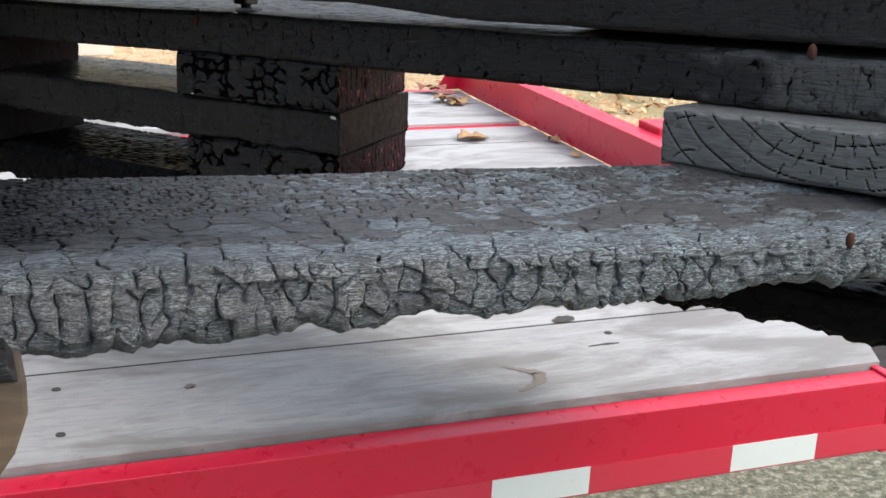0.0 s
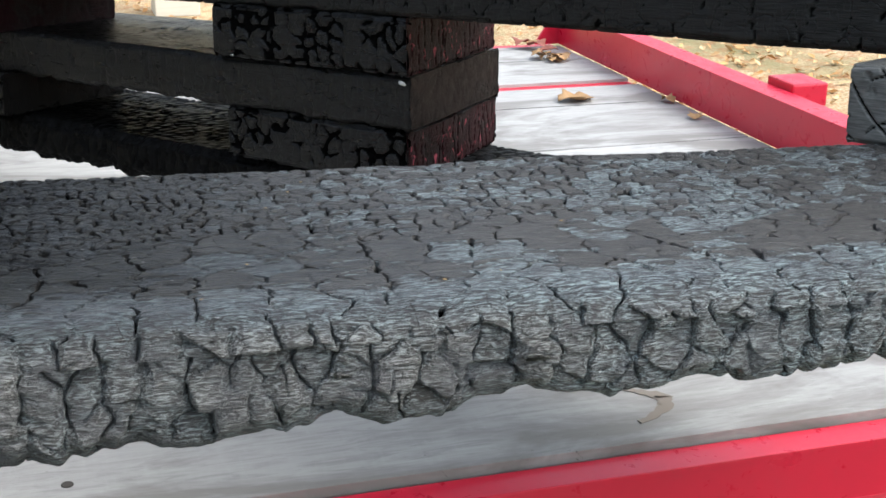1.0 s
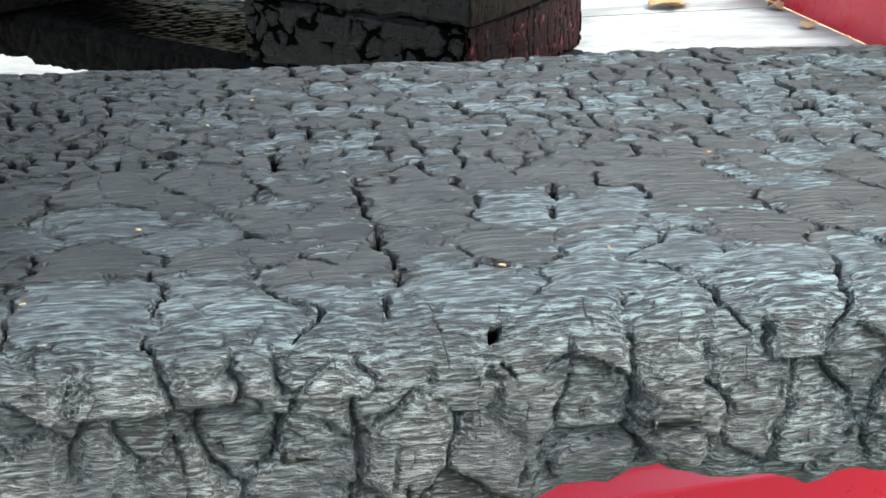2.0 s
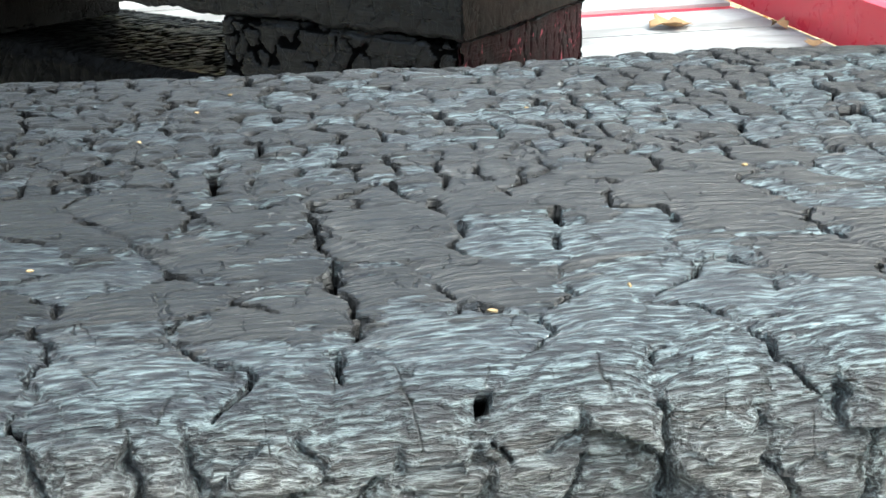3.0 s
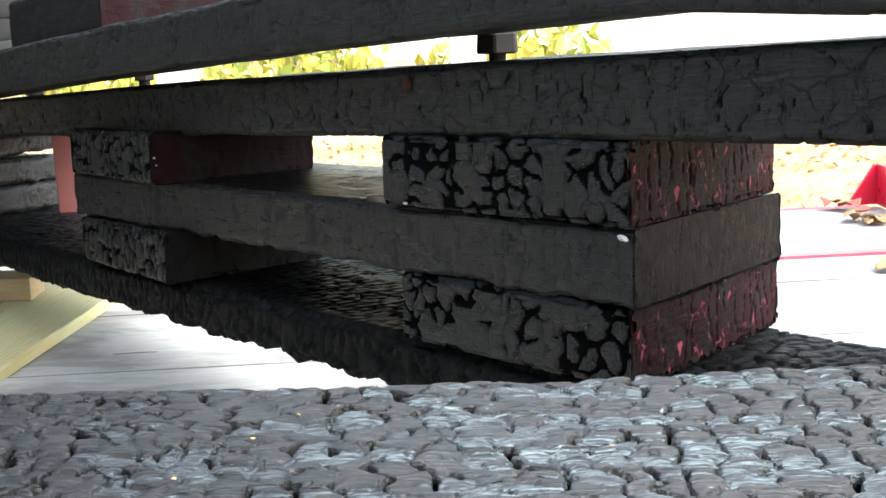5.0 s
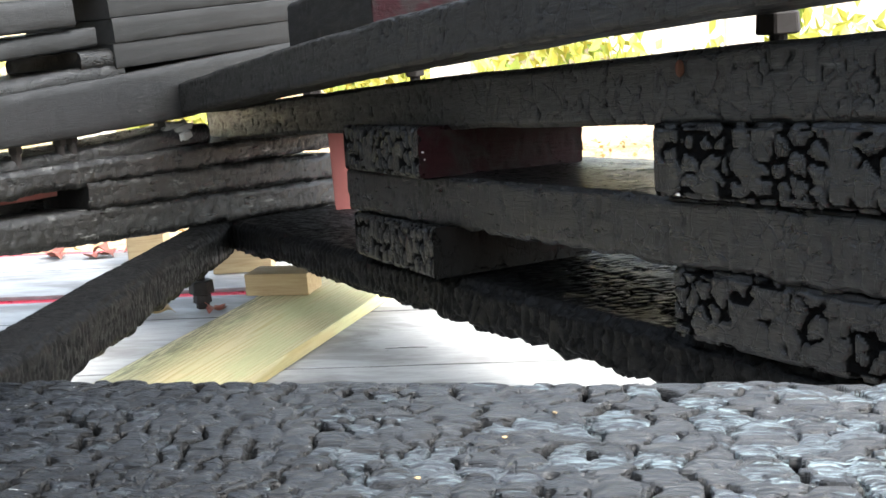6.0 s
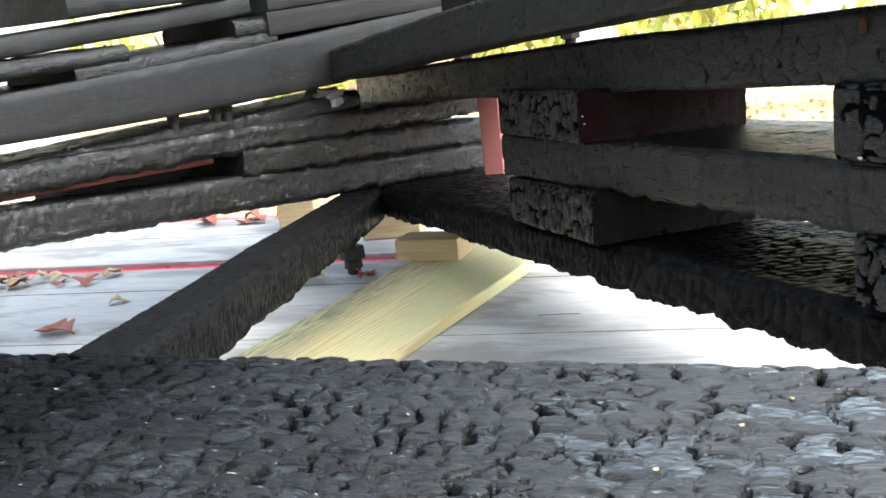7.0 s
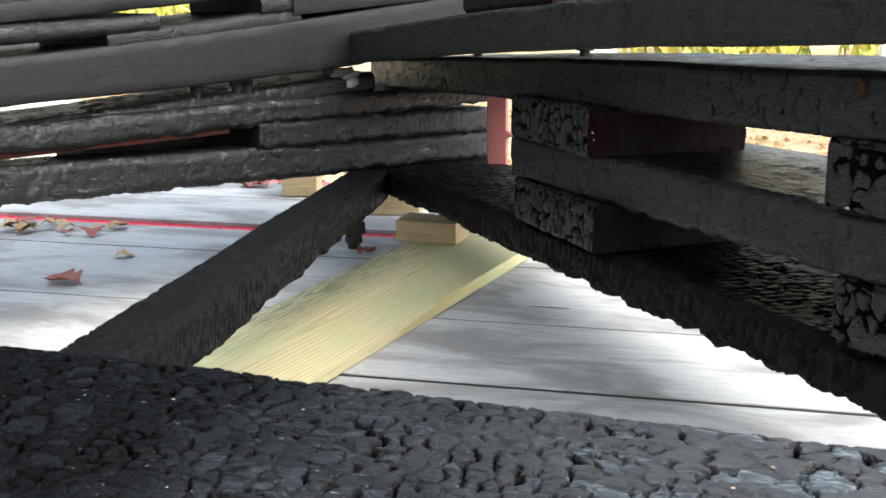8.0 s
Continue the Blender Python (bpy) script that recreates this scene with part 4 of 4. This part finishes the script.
# black packing between the two, with gaps that let the light through
for k, (y0, y1, z0, z1, th) in enumerate(((0.1, 1.33, 1.418, 1.434, 0.034), (1.225, 1.64, 1.405, 1.426, 0.04), (1.545, 1.66, 1.452, 1.455, 0.04))):
    timber("timber", "black recessed packing piece between the upper far timbers", (-1.482 + 0.5323 * y0, y0 + 0.005 * k, z0), (-1.482 + 0.5323 * y1, y1 + 0.005 * k, z1), 0.24, th, 1, CHAR_DARK,
           step=0.014, depth=0.003, seed=20 + 5 * k, edge=0.003)
timber("timber", "pale smoked timber at the top of the far side", (-0.83, 1.232, 1.548), (-0.66, 1.552, 1.560), 0.3, 0.06, 1, CHAR_GREY,
       step=0.014, depth=0.002, seed=21, edge=0.002, cell=(0.12, 0.03), round_=0.005, wavy=0.0015)
# unseen layers stacked higher to keep bright sky off the front timber
for k, (z, w, m) in enumerate(((1.66, 0.3, CHAR_GREY), (1.76, 0.28, CHAR_DARK), (1.86, 0.3, CHAR_GREY), (1.96, 0.3, CHAR_DARK), (2.06, 0.3, CHAR_GREY), (2.16, 0.3, CHAR_DARK))):
    timber("timber", "unseen smoked timber added above the far side to block sky", (-1.98 - 0.02 * (k % 2), -0.90, z), (-0.36, 2.15, z + 0.01), w, 0.096, 1, m,
           step=0.02, depth=0.003, seed=50 + k, edge=0.002, cell=(0.12, 0.03), round_=0.005, wavy=0.0015)
# stack of sawn boards over the far corner
for k, off in enumerate((0.0, 0.003, -0.002, 0.0, 0.002)):
    z = 1.461 + 0.0495 * k
    timber("board", "smoke-greyed sawn board stacked over the corner", (-0.617 + off, 1.623, z), (-0.358 + off, 2.105, z + 0.016), 0.28, 0.049, 1, BOARD_GREY,
           step=0.012, depth=0.0012, seed=30 + k, edge=0.001, round_=0.002, wavy=0.0008, cell=(0.3, 0.1), group="stacked boards", category="board")
# block on the upper timber, its cut end still red, and one more at the near end
timber("spacer_block", "smoked spacer block with a red painted end on the upper timber", (0.003, 1.139, 1.555), (-0.225, 1.50, 1.515), 0.29, 0.09, -1, [CHAR_GREY, CHAR_MAROON],
       step=0.008, depth=0.002, seed=41, skew=(0.34, 0.34), faces="start", group="spacer blocks", category="wood block", cell=(0.2, 0.05))
for k, z in enumerate((1.64, 1.69, 1.74)):
    timber("board", "dark smoked board stacked on the upper timber", (0.96, -0.33, z + 0.012), (1.22, -0.76, z + 0.045), 0.28, 0.048, 1, CHAR_GREY,
           step=0.012, depth=0.0015, seed=45 + k, edge=0.001, round_=0.003, wavy=0.001, cell=(0.3, 0.08), group="stacked boards", category="board")


# boards packed between the two upper timbers at their near end
for k in range(2):
    timber("board", "dark smoked packing board between two upper timbers", (0.868, -0.108, 1.534 + 0.046 * k), (1.318, -0.828, 1.577 + 0.046 * k), 0.24, 0.045, 1, CHAR_GREY,
           step=0.015, depth=0.0015, seed=60 + k, edge=0.001, round_=0.003, wavy=0.001, cell=(0.3, 0.08), group="stacked boards", category="board")


# ---- iron: bolts between the timbers ----
def bolt(name, label, x, y, z0, z1, radius, nuts):
    ob = tagged(new(name), label, "bolt", "bolts in the timbers")
    ob.location = (x, y, z0)
    bm = bmesh.new()
    bmesh.ops.create_cone(bm, cap_ends=True, segments=12, radius1=radius, radius2=radius, depth=z1 - z0)
    bmesh.ops.translate(bm, vec=(0, 0, (z1 - z0) / 2), verts=bm.verts)
    part("shank", bm, IRON, ob)
    for zc, size, h in nuts:
        bm = bmesh.new()
        bmesh.ops.create_cone(bm, cap_ends=True, segments=6, radius1=size, radius2=size * 0.94, depth=h)
        bmesh.ops.rotate(bm, matrix=Matrix.Rotation(0.3 + x, 3, "Z"), verts=bm.verts)
        bmesh.ops.bevel(bm, geom=bm.edges[:], offset=size * 0.08, segments=1, affect="EDGES")
        bmesh.ops.translate(bm, vec=(0, 0, zc - z0), verts=bm.verts)
        part("nut", bm, IRON, ob)
    return ob


for bx, by, bz, size in ((0.535, 0.472, 1.447, 0.024), (0.04, 1.264, 1.380, 0.017), (-0.252, 1.732, 1.328, 0.02), (-0.547, 2.204, 1.276, 0.012)):
    bolt("bolt", "short black iron bolt with a square nut", bx, by, bz - 0.05, bz + 0.06, 0.009, [(bz + 0.012, size, 0.022)])
for bx, by, bz in ((-0.755, 1.43, 1.278), (-0.708, 1.52, 1.28), (-0.695, 1.545, 1.28)):
    bolt("bolt", "short black iron bolt between the far timbers", bx, by, bz - 0.04, bz + 0.05, 0.009, [(bz + 0.004, 0.014, 0.014)])
bolt("hanging_bolt", "long burnt iron bolt hanging down to the deck", -0.592, 1.90, 0.852, 1.03, 0.011, [(0.902, 0.03, 0.03), (0.875, 0.022, 0.02), (0.862, 0.016, 0.02)])

# rust-red plate standing behind the far stack
bm = prism_bm([(-0.300, 1.00), (-0.256, 1.00), (-0.256, 1.098), (-0.240, 1.106), (-0.250, 1.116), (-0.256, 1.118), (-0.258, 1.26), (-0.304, 1.26)], -0.012, 0.012, 0.002)
plate_ob = part("iron_plate", bm, RUST)
plate_ob.matrix_world = pose(0, 2.06, 0, 90, 0, 0)
tagged(plate_ob, "rust-red iron plate standing between the charred stacks", "plate")
# long rusty bar inside the far stack
bm = box_bm((1.7, 0.02, 0.022), 0.003)
bar = part("iron_bar", bm, RUST)
bar.matrix_world = Matrix.Translation((-1.135, 0.78, 1.213)) @ pose(0, 0, 0, 0, 1.6, 62)
tagged(bar, "long rust-orange iron bar between the far timbers", "bar")


# ---- fresh pine on the deck ----
PINE_BLOCK = wood_material("aged_pine", (0.3, 0.2, 0.1), (0.45, 0.34, 0.19), (0.55, 0.45, 0.27), (1, 12, 12), 10.0, 0.7, (0.25, 0.17, 0.09), 0.5)


def lumber(name, label, size, m, category="board", bevel=0.003):
    ob = part(name, box_bm(size, bevel, (0, 0, size[2] / 2)), PINE if category == "board" else PINE_BLOCK)
    ob.matrix_world = m
    return tagged(ob, label, category, "fresh pine dunnage")


lumber("pine_board", "wide fresh yellow pine board lying on the deck", (1.5, 0.285, 0.026), pose(-0.425, 1.33, 0.8505, 0, 0, 79.0))
lumber("pine_block", "short pine offcut on the end of the pine board", (0.15, 0.09, 0.05), pose(-0.408, 1.93, 0.877, 0, 0, -6), "wood block")
lumber("pine_block", "short pine block under the meeting timbers", (0.15, 0.11, 0.085), pose(-0.62, 2.33, 0.8505, 0, 0, 8), "wood block")
lumber("pine_block", "pine block at the far edge of the deck", (0.10, 0.12, 0.13), pose(-0.95, 2.52, 0.8505, 0, 0, 12), "wood block")
# grimy support at the front, strapped under the front timber
GRIMY = wood_material("grimy_wood", (0.07, 0.05, 0.03), (0.12, 0.085, 0.055), (0.18, 0.13, 0.085), (1, 6, 6), 12.0, 0.8, (0.03, 0.025, 0.02), 0.8)
prop = tagged(new("wood_chock"), "grimy tan wooden chock under the front timber with a black top", "wood block")
block = part("block", prism_bm([(-0.06, 1.19), (0.044, 1.207), (0.062, 1.233), (0.074, 1.268), (0.074, 1.299), (-0.06, 1.299)], 0.66, 0.74, 0.004), GRIMY, prop)
block.matrix_world = Matrix(((1, 0, 0, 0), (0, 0, -1, 0), (0, 1, 0, 0), (0, 0, 0, 1)))
pad = part("pad", prism_bm([(-0.06, 1.299), (0.068, 1.299), (0.06, 1.313), (-0.06, 1.316)], 0.66, 0.742, 0.002), CHAR_DARK, prop, "black charred pad")
pad.matrix_world = block.matrix_world


# ---- small things on deck and timbers ----
def dry_leaf(x, y, z, size, turn, mat, label, seed, curl=0.35):
    rnd = random.Random(seed)
    bm = bmesh.new()
    n = 12
    rim_v, mid = [], []
    for i in range(n + 1):
        u = i / n
        w = math.sin(math.pi * min(1, u * 1.08)) ** 0.8 * 0.36 * (1 + 0.35 * math.sin(u * 17 + seed)) + 0.01
        zc = curl * size * (math.sin(u * math.pi * 1.1) * 0.5 + 0.3 * math.sin(u * 7 + seed))
        row = []
        for v in (-1, -0.5, 0, 0.5, 1):
            row.append(bm.verts.new(((u - 0.5) * size, v * w * size, zc * 0.6 + curl * size * 0.9 * v * v * w + size * 0.04)))
        rim_v.append(row)
    for a, b in zip(rim_v, rim_v[1:]):
        for k in range(4):
            bm.faces.new((a[k], b[k], b[k + 1], a[k + 1]))
    low = min(v.co.z for v in bm.verts)
    bmesh.ops.translate(bm, vec=(0, 0, -low), verts=bm.verts)
    bmesh.ops.solidify(bm, geom=bm.faces[:], thickness=size * 0.01)
    ob = part("leaf", bm, mat, smooth=True)
    ob.matrix_world = pose(x, y, z, 0, 0, turn)
    return tagged(ob, label, "leaf", "dry leaves on the deck")


dry_leaf(1.58, 1.872, 0.851, 0.12, 10, LEAF, "curled tan oak leaf lying on the deck", 1)
dry_leaf(-1.11, 1.48, 0.851, 0.10, -15, LEAF_RED, "reddish brown leaf lying on the deck", 2)
dry_leaf(1.80, 1.60, 0.851, 0.05, 60, LEAF, "small brown leaf against the front rail", 3)
dry_leaf(1.815, 1.79, 0.851, 0.05, 110, LEAF, "yellow leaf against the front rail", 4, 0.4)
dry_leaf(-1.09, 1.715, 0.851, 0.05, 30, CHIP, "pale curled leaf scrap on the deck", 6)
dry_leaf(-0.55, 1.87, 0.851, 0.06, 70, LEAF_RED, "red brown leaf beside the hanging bolt", 7, 0.6)
dry_leaf(-0.68, 1.86, 0.851, 0.07, 20, CHIP, "pale leaf scrap beside the hanging bolt", 8, 0.5)
rnd = random.Random(11)
for k in range(12):
    dry_leaf(1.76 + rnd.uniform(-0.07, 0.06), 2.50 + rnd.uniform(-0.12, 0.13), 0.851 + rnd.uniform(0, 0.012), rnd.uniform(0.04, 0.085), rnd.uniform(0, 360),
             LEAF if k % 3 else LEAF_RED, "dry leaf in the drift at the rail end", 20 + k, 0.3)
for k in range(16):
    dry_leaf(-1.40 + rnd.uniform(-0.13, 0.16), 1.95 + rnd.uniform(-0.07, 0.06), 0.851 + rnd.uniform(0, 0.012), rnd.uniform(0.03, 0.07), rnd.uniform(0, 360),
             (LEAF_RED, LEAF, CHIP)[k % 3], "dry leaf in the litter along the red strip", 40 + k, 0.3)
for k in range(7):
    dry_leaf(-1.15 + rnd.uniform(-0.15, 0.2), 2.60 + rnd.uniform(-0.03, 0.05), 0.851, rnd.uniform(0.05, 0.1), rnd.uniform(0, 360),
             LEAF_RED, "red leaf at the far deck edge", 70 + k, 0.5)

# screw heads and wear marks in the deck
MARK = paint_material("dark_stain", (0.05, 0.045, 0.04), (0.09, 0.075, 0.06), 0.8, 0.5)
STAIN = paint_material("brown_stain", (0.2, 0.165, 0.13), (0.27, 0.25, 0.23), 0.8, 0.7)
for sx, sy in ((0.185, 0.425), (0.174, 0.265), (0.164, 0.094), (1.19, 0.425), (1.19, 0.265)):
    bm = bmesh.new()
    bmesh.ops.create_cone(bm, cap_ends=True, segments=14, radius1=0.008, radius2=0.007, depth=0.0016)
    sc = part("screw", bm, MARK, trailer)
    sc.location = (sx, sy, 0.8505)


def splash(points, z, mat, label, seed):
    """A thin dried stain along a bent line."""
    rnd = random.Random(seed)
    bm = bmesh.new()
    prev = None
    for i in range(len(points) - 1):
        (x0, y0, w0), (x1, y1, w1) = points[i], points[i + 1]
        for q in range(6):
            u = q / 6
            x, y, w = x0 + (x1 - x0) * u, y0 + (y1 - y0) * u, (w0 + (w1 - w0) * u) * rnd.uniform(0.7, 1.25)
            d = math.hypot(x1 - x0, y1 - y0)
            nx, ny = -(y1 - y0) / d, (x1 - x0) / d
            row = [bm.verts.new((x + nx * w, y + ny * w, z)), bm.verts.new((x - nx * w, y - ny * w, z))]
            if prev:
                bm.faces.new((prev[0], row[0], row[1], prev[1]))
            prev = row
    bmesh.ops.recalc_face_normals(bm, faces=bm.faces)
    bmesh.ops.solidify(bm, geom=bm.faces[:], thickness=0.0004)
    return part("stain", bm, mat, trailer, label)


splash([(0.925, 0.165, 0.004), (0.945, 0.145, 0.007), (0.975, 0.12, 0.012), (0.965, 0.09, 0.01), (0.925, 0.062, 0.006), (0.905, 0.055, 0.003)], 0.8512, STAIN, "brown dried stain on the plank", 3)
splash([(1.12, 0.21, 0.002), (1.16, 0.213, 0.004), (1.19, 0.211, 0.001)], 0.8512, MARK, "dark knot scar in the plank", 4)
splash([(1.115, 0.345, 0.006), (1.145, 0.355, 0.016), (1.165, 0.352, 0.006)], 0.8515, MARK, "dark knot beside the joint", 5)
splash([(0.375, 0.215, 0.004), (0.385, 0.222, 0.01), (0.395, 0.22, 0.003)], 0.8512, STAIN, "grey mark on the plank", 6)
splash([(-0.10, 1.512, 0.001), (-0.05, 1.516, 0.003), (-0.01, 1.512, 0.001)], 0.8512, MARK, "dark knot scar in the plank", 7)


def chip(x, y, z, size, turn, mat=CHIP, label="tiny pale wood chip in a crack of the char"):
    bm = bmesh.new()
    bmesh.ops.create_icosphere(bm, subdivisions=1, radius=size)
    for v in bm.verts:
        v.co = Vector((v.co.x * 1.0, v.co.y * 0.45, v.co.z * 0.4)) * 0.75 * (0.8 + 0.4 * noise.random())
    ob = part("wood_chip", bm, mat)
    ob.matrix_world = pose(x, y, z, 15, 10, turn)
    return tagged(ob, label, "chip", "chips on the char")


def top_z(x, y):
    return 1.3755 - 0.01 * x - 0.015 * (y + 0.69) - 0.0005


for cx, cy, sz, tn in ((0.396, -0.51, 0.0035, 60), (0.518, -0.56, 0.002, 20), (0.322, -0.482, 0.0025, 70), (0.402, -0.656, 0.002, 0), (0.441, -0.649, 0.0022, 80),
                       (0.29, -0.60, 0.0016, 20), (0.345, -0.445, 0.0016, 40), (0.47, -0.47, 0.0015, 10), (0.255, -0.655, 0.002, 10), (0.36, -0.42, 0.002, 120), (0.25, -0.43, 0.0018, 30)):
    chip(cx, cy, top_z(cx, cy), sz, tn)
# pale paper staples and ash flecks on the stack
for fx, fy, fz, sz, tn in ((0.612, 0.172, 1.353, 0.0035, 0), (0.612, 0.172, 1.342, 0.0035, 0), (0.604, 0.166, 1.3075, 0.009, -55), (0.112, 0.846, 1.306, 0.005, 90), (0.114, 0.845, 1.296, 0.004, 90), (0.43, 0.42, 1.303, 0.006, -55)):
    chip(fx, fy, fz, sz, tn, ASH, "pale ash fleck on the charred stack")

# torn grey-white end of the long upper timber: a sheaf of short splinters
ASH_GREY = paint_material("grey_ash_crust", (0.3, 0.29, 0.27), (0.05, 0.05, 0.048), 0.8, 0.9)
torn = new("torn_wood")
torn.matrix_world = pose(-0.572, 1.80, 1.268, 0, 0, 62)
for k in range(22):
    bm = box_bm((rnd.uniform(0.03, 0.075), rnd.uniform(0.005, 0.011), rnd.uniform(0.006, 0.016)), 0.0015, segments=1)
    for v in bm.verts:
        v.co += Vector((rnd.uniform(-0.004, 0.004), rnd.uniform(-0.002, 0.002), rnd.uniform(-0.003, 0.003)))
    sp = part("splinter", bm, ASH_GREY, torn)
    sp.matrix_local = pose(rnd.uniform(-0.012, 0.012), rnd.uniform(-0.05, 0.05), rnd.uniform(-0.014, 0.012), rnd.uniform(-20, 20), rnd.uniform(-14, 14), rnd.uniform(-10, 10))
tagged(torn, "ash-white splintered wood at the timber's burnt end", "wood scrap")

# ---- the distance: lawn, trees, pale posts and a house ----
def tree(name, label, x, y, height, crown, seed, leaves):
    rnd = random.Random(seed)
    ob = tagged(new(name), label, "tree", "trees behind the lawn")
    ob.location = (x, y, 0)
    bm = bmesh.new()

    def limb(p, q, r0, r1):
        p, q = Vector(p), Vector(q)
        d = (q - p)
        rot = d.to_track_quat("Z", "Y").to_matrix().to_4x4()
        bmesh.ops.create_cone(bm, cap_ends=True, segments=9, radius1=r0, radius2=r1, depth=d.length, matrix=Matrix.Translation((p + q) / 2) @ rot)

    top = Vector((rnd.uniform(-0.3, 0.3), rnd.uniform(-0.3, 0.3), height * 0.62))
    limb((0, 0, -0.1), top, 0.035 * height * 0.6, 0.014 * height)
    tips = []
    for k in range(9):
        a, h = rnd.uniform(0, 6.283), rnd.uniform(0.25, 0.62)
        start = top * h / 0.62
        tip = start + Vector((math.cos(a) * crown * rnd.uniform(0.5, 0.95), math.sin(a) * crown * rnd.uniform(0.5, 0.95), height * rnd.uniform(0.05, 0.35)))
        limb(start, tip, 0.009 * height, 0.003 * height)
        tips += [tip, (start + tip) / 2, top]
    part("trunk", bm, BARK, ob)
    vs, fs = [], []
    for k in range(leaves):
        c = rnd.choice(tips) + Vector((rnd.gauss(0, 1), rnd.gauss(0, 1), rnd.gauss(0, 0.8))) * crown * 0.3
        s = rnd.uniform(0.05, 0.13)
        e = Euler((rnd.uniform(0, 6), rnd.uniform(0, 6), rnd.uniform(0, 6))).to_matrix()
        i0 = len(vs)
        vs += [c + e @ Vector(v) * s for v in ((-1, 0, 0), (0, -0.5, 0.15), (1, 0, 0), (0, 0.5, 0.15))]
        fs.append((i0, i0 + 1, i0 + 2, i0 + 3))
    crown_ob = make("crown", vs, fs, FOLIAGE, ob)
    crown_ob["kind"] = "stuff"
    return ob


for k, (tx, ty, th, tc) in enumerate(((-9, 21, 8, 3.2), (-14, 19, 7, 3.0), (-19, 22, 9, 3.5), (-4.5, 24, 8, 3.2), (1.5, 27, 9, 3.6), (-25, 19, 8, 3.2), (-22, 12, 7, 3.0), (-28, 10, 8, 3.4))):
    tree("tree", "autumn tree with yellow-green leaves behind the lawn", tx, ty, th, tc, 100 + k, 3200)
# fallen leaves over the lawn
LITTER = leaf_material("fallen_leaves", (0.58, 0.3, 0.1), (0.68, 0.5, 0.28))
rnd3 = random.Random(77)
vs, fs = [], []
for q in range(15000):
    c = Vector((rnd3.uniform(-7.0, 7.5), 2.85 + 9.0 * rnd3.random() ** 1.5, 0.012))
    if vnoise(np.array(c.x * 1.3), np.array(c.y * 1.3), 2) < 0.75 * rnd3.random():
        continue
    e = Euler((rnd3.gauss(0, 0.5), rnd3.gauss(0, 0.5), rnd3.uniform(0, 6))).to_matrix()
    sz, i0 = rnd3.uniform(0.02, 0.045), len(vs)
    vs += [c + e @ Vector(v) * sz for v in ((-1, 0, 0), (-0.2, -0.6, 0.2), (1, 0, 0.1), (0.1, 0.65, 0.25))]
    fs.append((i0, i0 + 1, i0 + 2, i0 + 3))
litter = make("fallen_leaves", vs, fs, LITTER)
tagged(litter, "orange and tan fallen leaves scattered over the lawn", "leaves", kind="stuff")
# low shrubs in front of the trees
for k in range(10):
    rnd2 = random.Random(300 + k)
    sx, sy = -22 + k * 2.7, 17 + rnd2.uniform(-2, 2)
    vs, fs = [], []
    for q in range(500):
        a, rr = rnd2.uniform(0, 6.283), math.sqrt(rnd2.random()) * 1.2
        c = Vector((math.cos(a) * rr, math.sin(a) * rr, abs(rnd2.gauss(0.55, 0.4)) * (1.25 - rr * 0.6)))
        e = Euler((rnd2.uniform(0, 6), rnd2.uniform(0, 6), rnd2.uniform(0, 6))).to_matrix()
        i0 = len(vs)
        vs += [c + e @ Vector(v) * 0.13 for v in ((-1, 0, 0), (0, -0.5, 0.15), (1, 0, 0), (0, 0.5, 0.15))]
        fs.append((i0, i0 + 1, i0 + 2, i0 + 3))
    sh = make("shrub", vs, fs, FOLIAGE)
    sh.location = (sx, sy, 0)
    tagged(sh, "low yellow-green shrub at the lawn's far side", "shrub", "shrubs behind the lawn")
# pale posts
for px, py, pw in ((-1.0, 9.2, 0.28), (-4.5, 10.4, 0.32), (1.2, 8.8, 0.26), (-4.51, 6.75, 0.75)):
    po = tagged(new("post"), "pale painted wooden post standing on the lawn", "post", "posts on the lawn")
    po.location, po.rotation_euler = (px, py, 0), (0, 0, 0.53 if pw > 0.5 else 0)
    part("shaft", box_bm((pw, pw, 2.9), 0.01, (0, 0, 1.45)), SIDING, po)
    part("foot", box_bm((pw * 1.3, pw * 1.3, 0.18), 0.01, (0, 0, 0.09)), SIDING, po)

NAIL = paint_material("orange_rust", (0.06, 0.02, 0.008), (0.03, 0.014, 0.008), 0.9, 0.8)
# white house across the lawn, added to fill the overbright distance
house = tagged(new("house"), "white clapboard house added across the lawn as bright backdrop", "house")
house.location = (5.5, 27.0, 0)
part("wall", box_bm((11.0, 6.0, 4.6), 0.02, (0, 0, 2.3)), SIDING, house)
part("roof", prism_bm([(-3.4, 0.0), (3.4, 0.0), (0.0, 2.4)], -5.9, 5.9, 0.02), CHAR_GREY, house, "dark shingle roof").matrix_world = Matrix(((0, 0, 1, 5.5), (1, 0, 0, 27.0), (0, 1, 0, 4.62), (0, 0, 0, 1)))
# rust spots where iron bleeds through the char
for rx, ry, rz, size in ((0.437, 0.423, 1.424, 0.008), (0.962, -0.533, 1.52, 0.009), (0.872, -0.75, 1.366, 0.008)):
    nail = tagged(new("rusty_nail"), "small rust-orange nail head in the charred timber", "nail", "rusty nails")
    nail.location = (rx, ry, rz)
    bm = bmesh.new()
    bmesh.ops.create_icosphere(bm, subdivisions=2, radius=size)
    bmesh.ops.scale(bm, vec=(0.6, 0.6, 1.1), verts=bm.verts)
    part("head", bm, NAIL, nail, smooth=True)
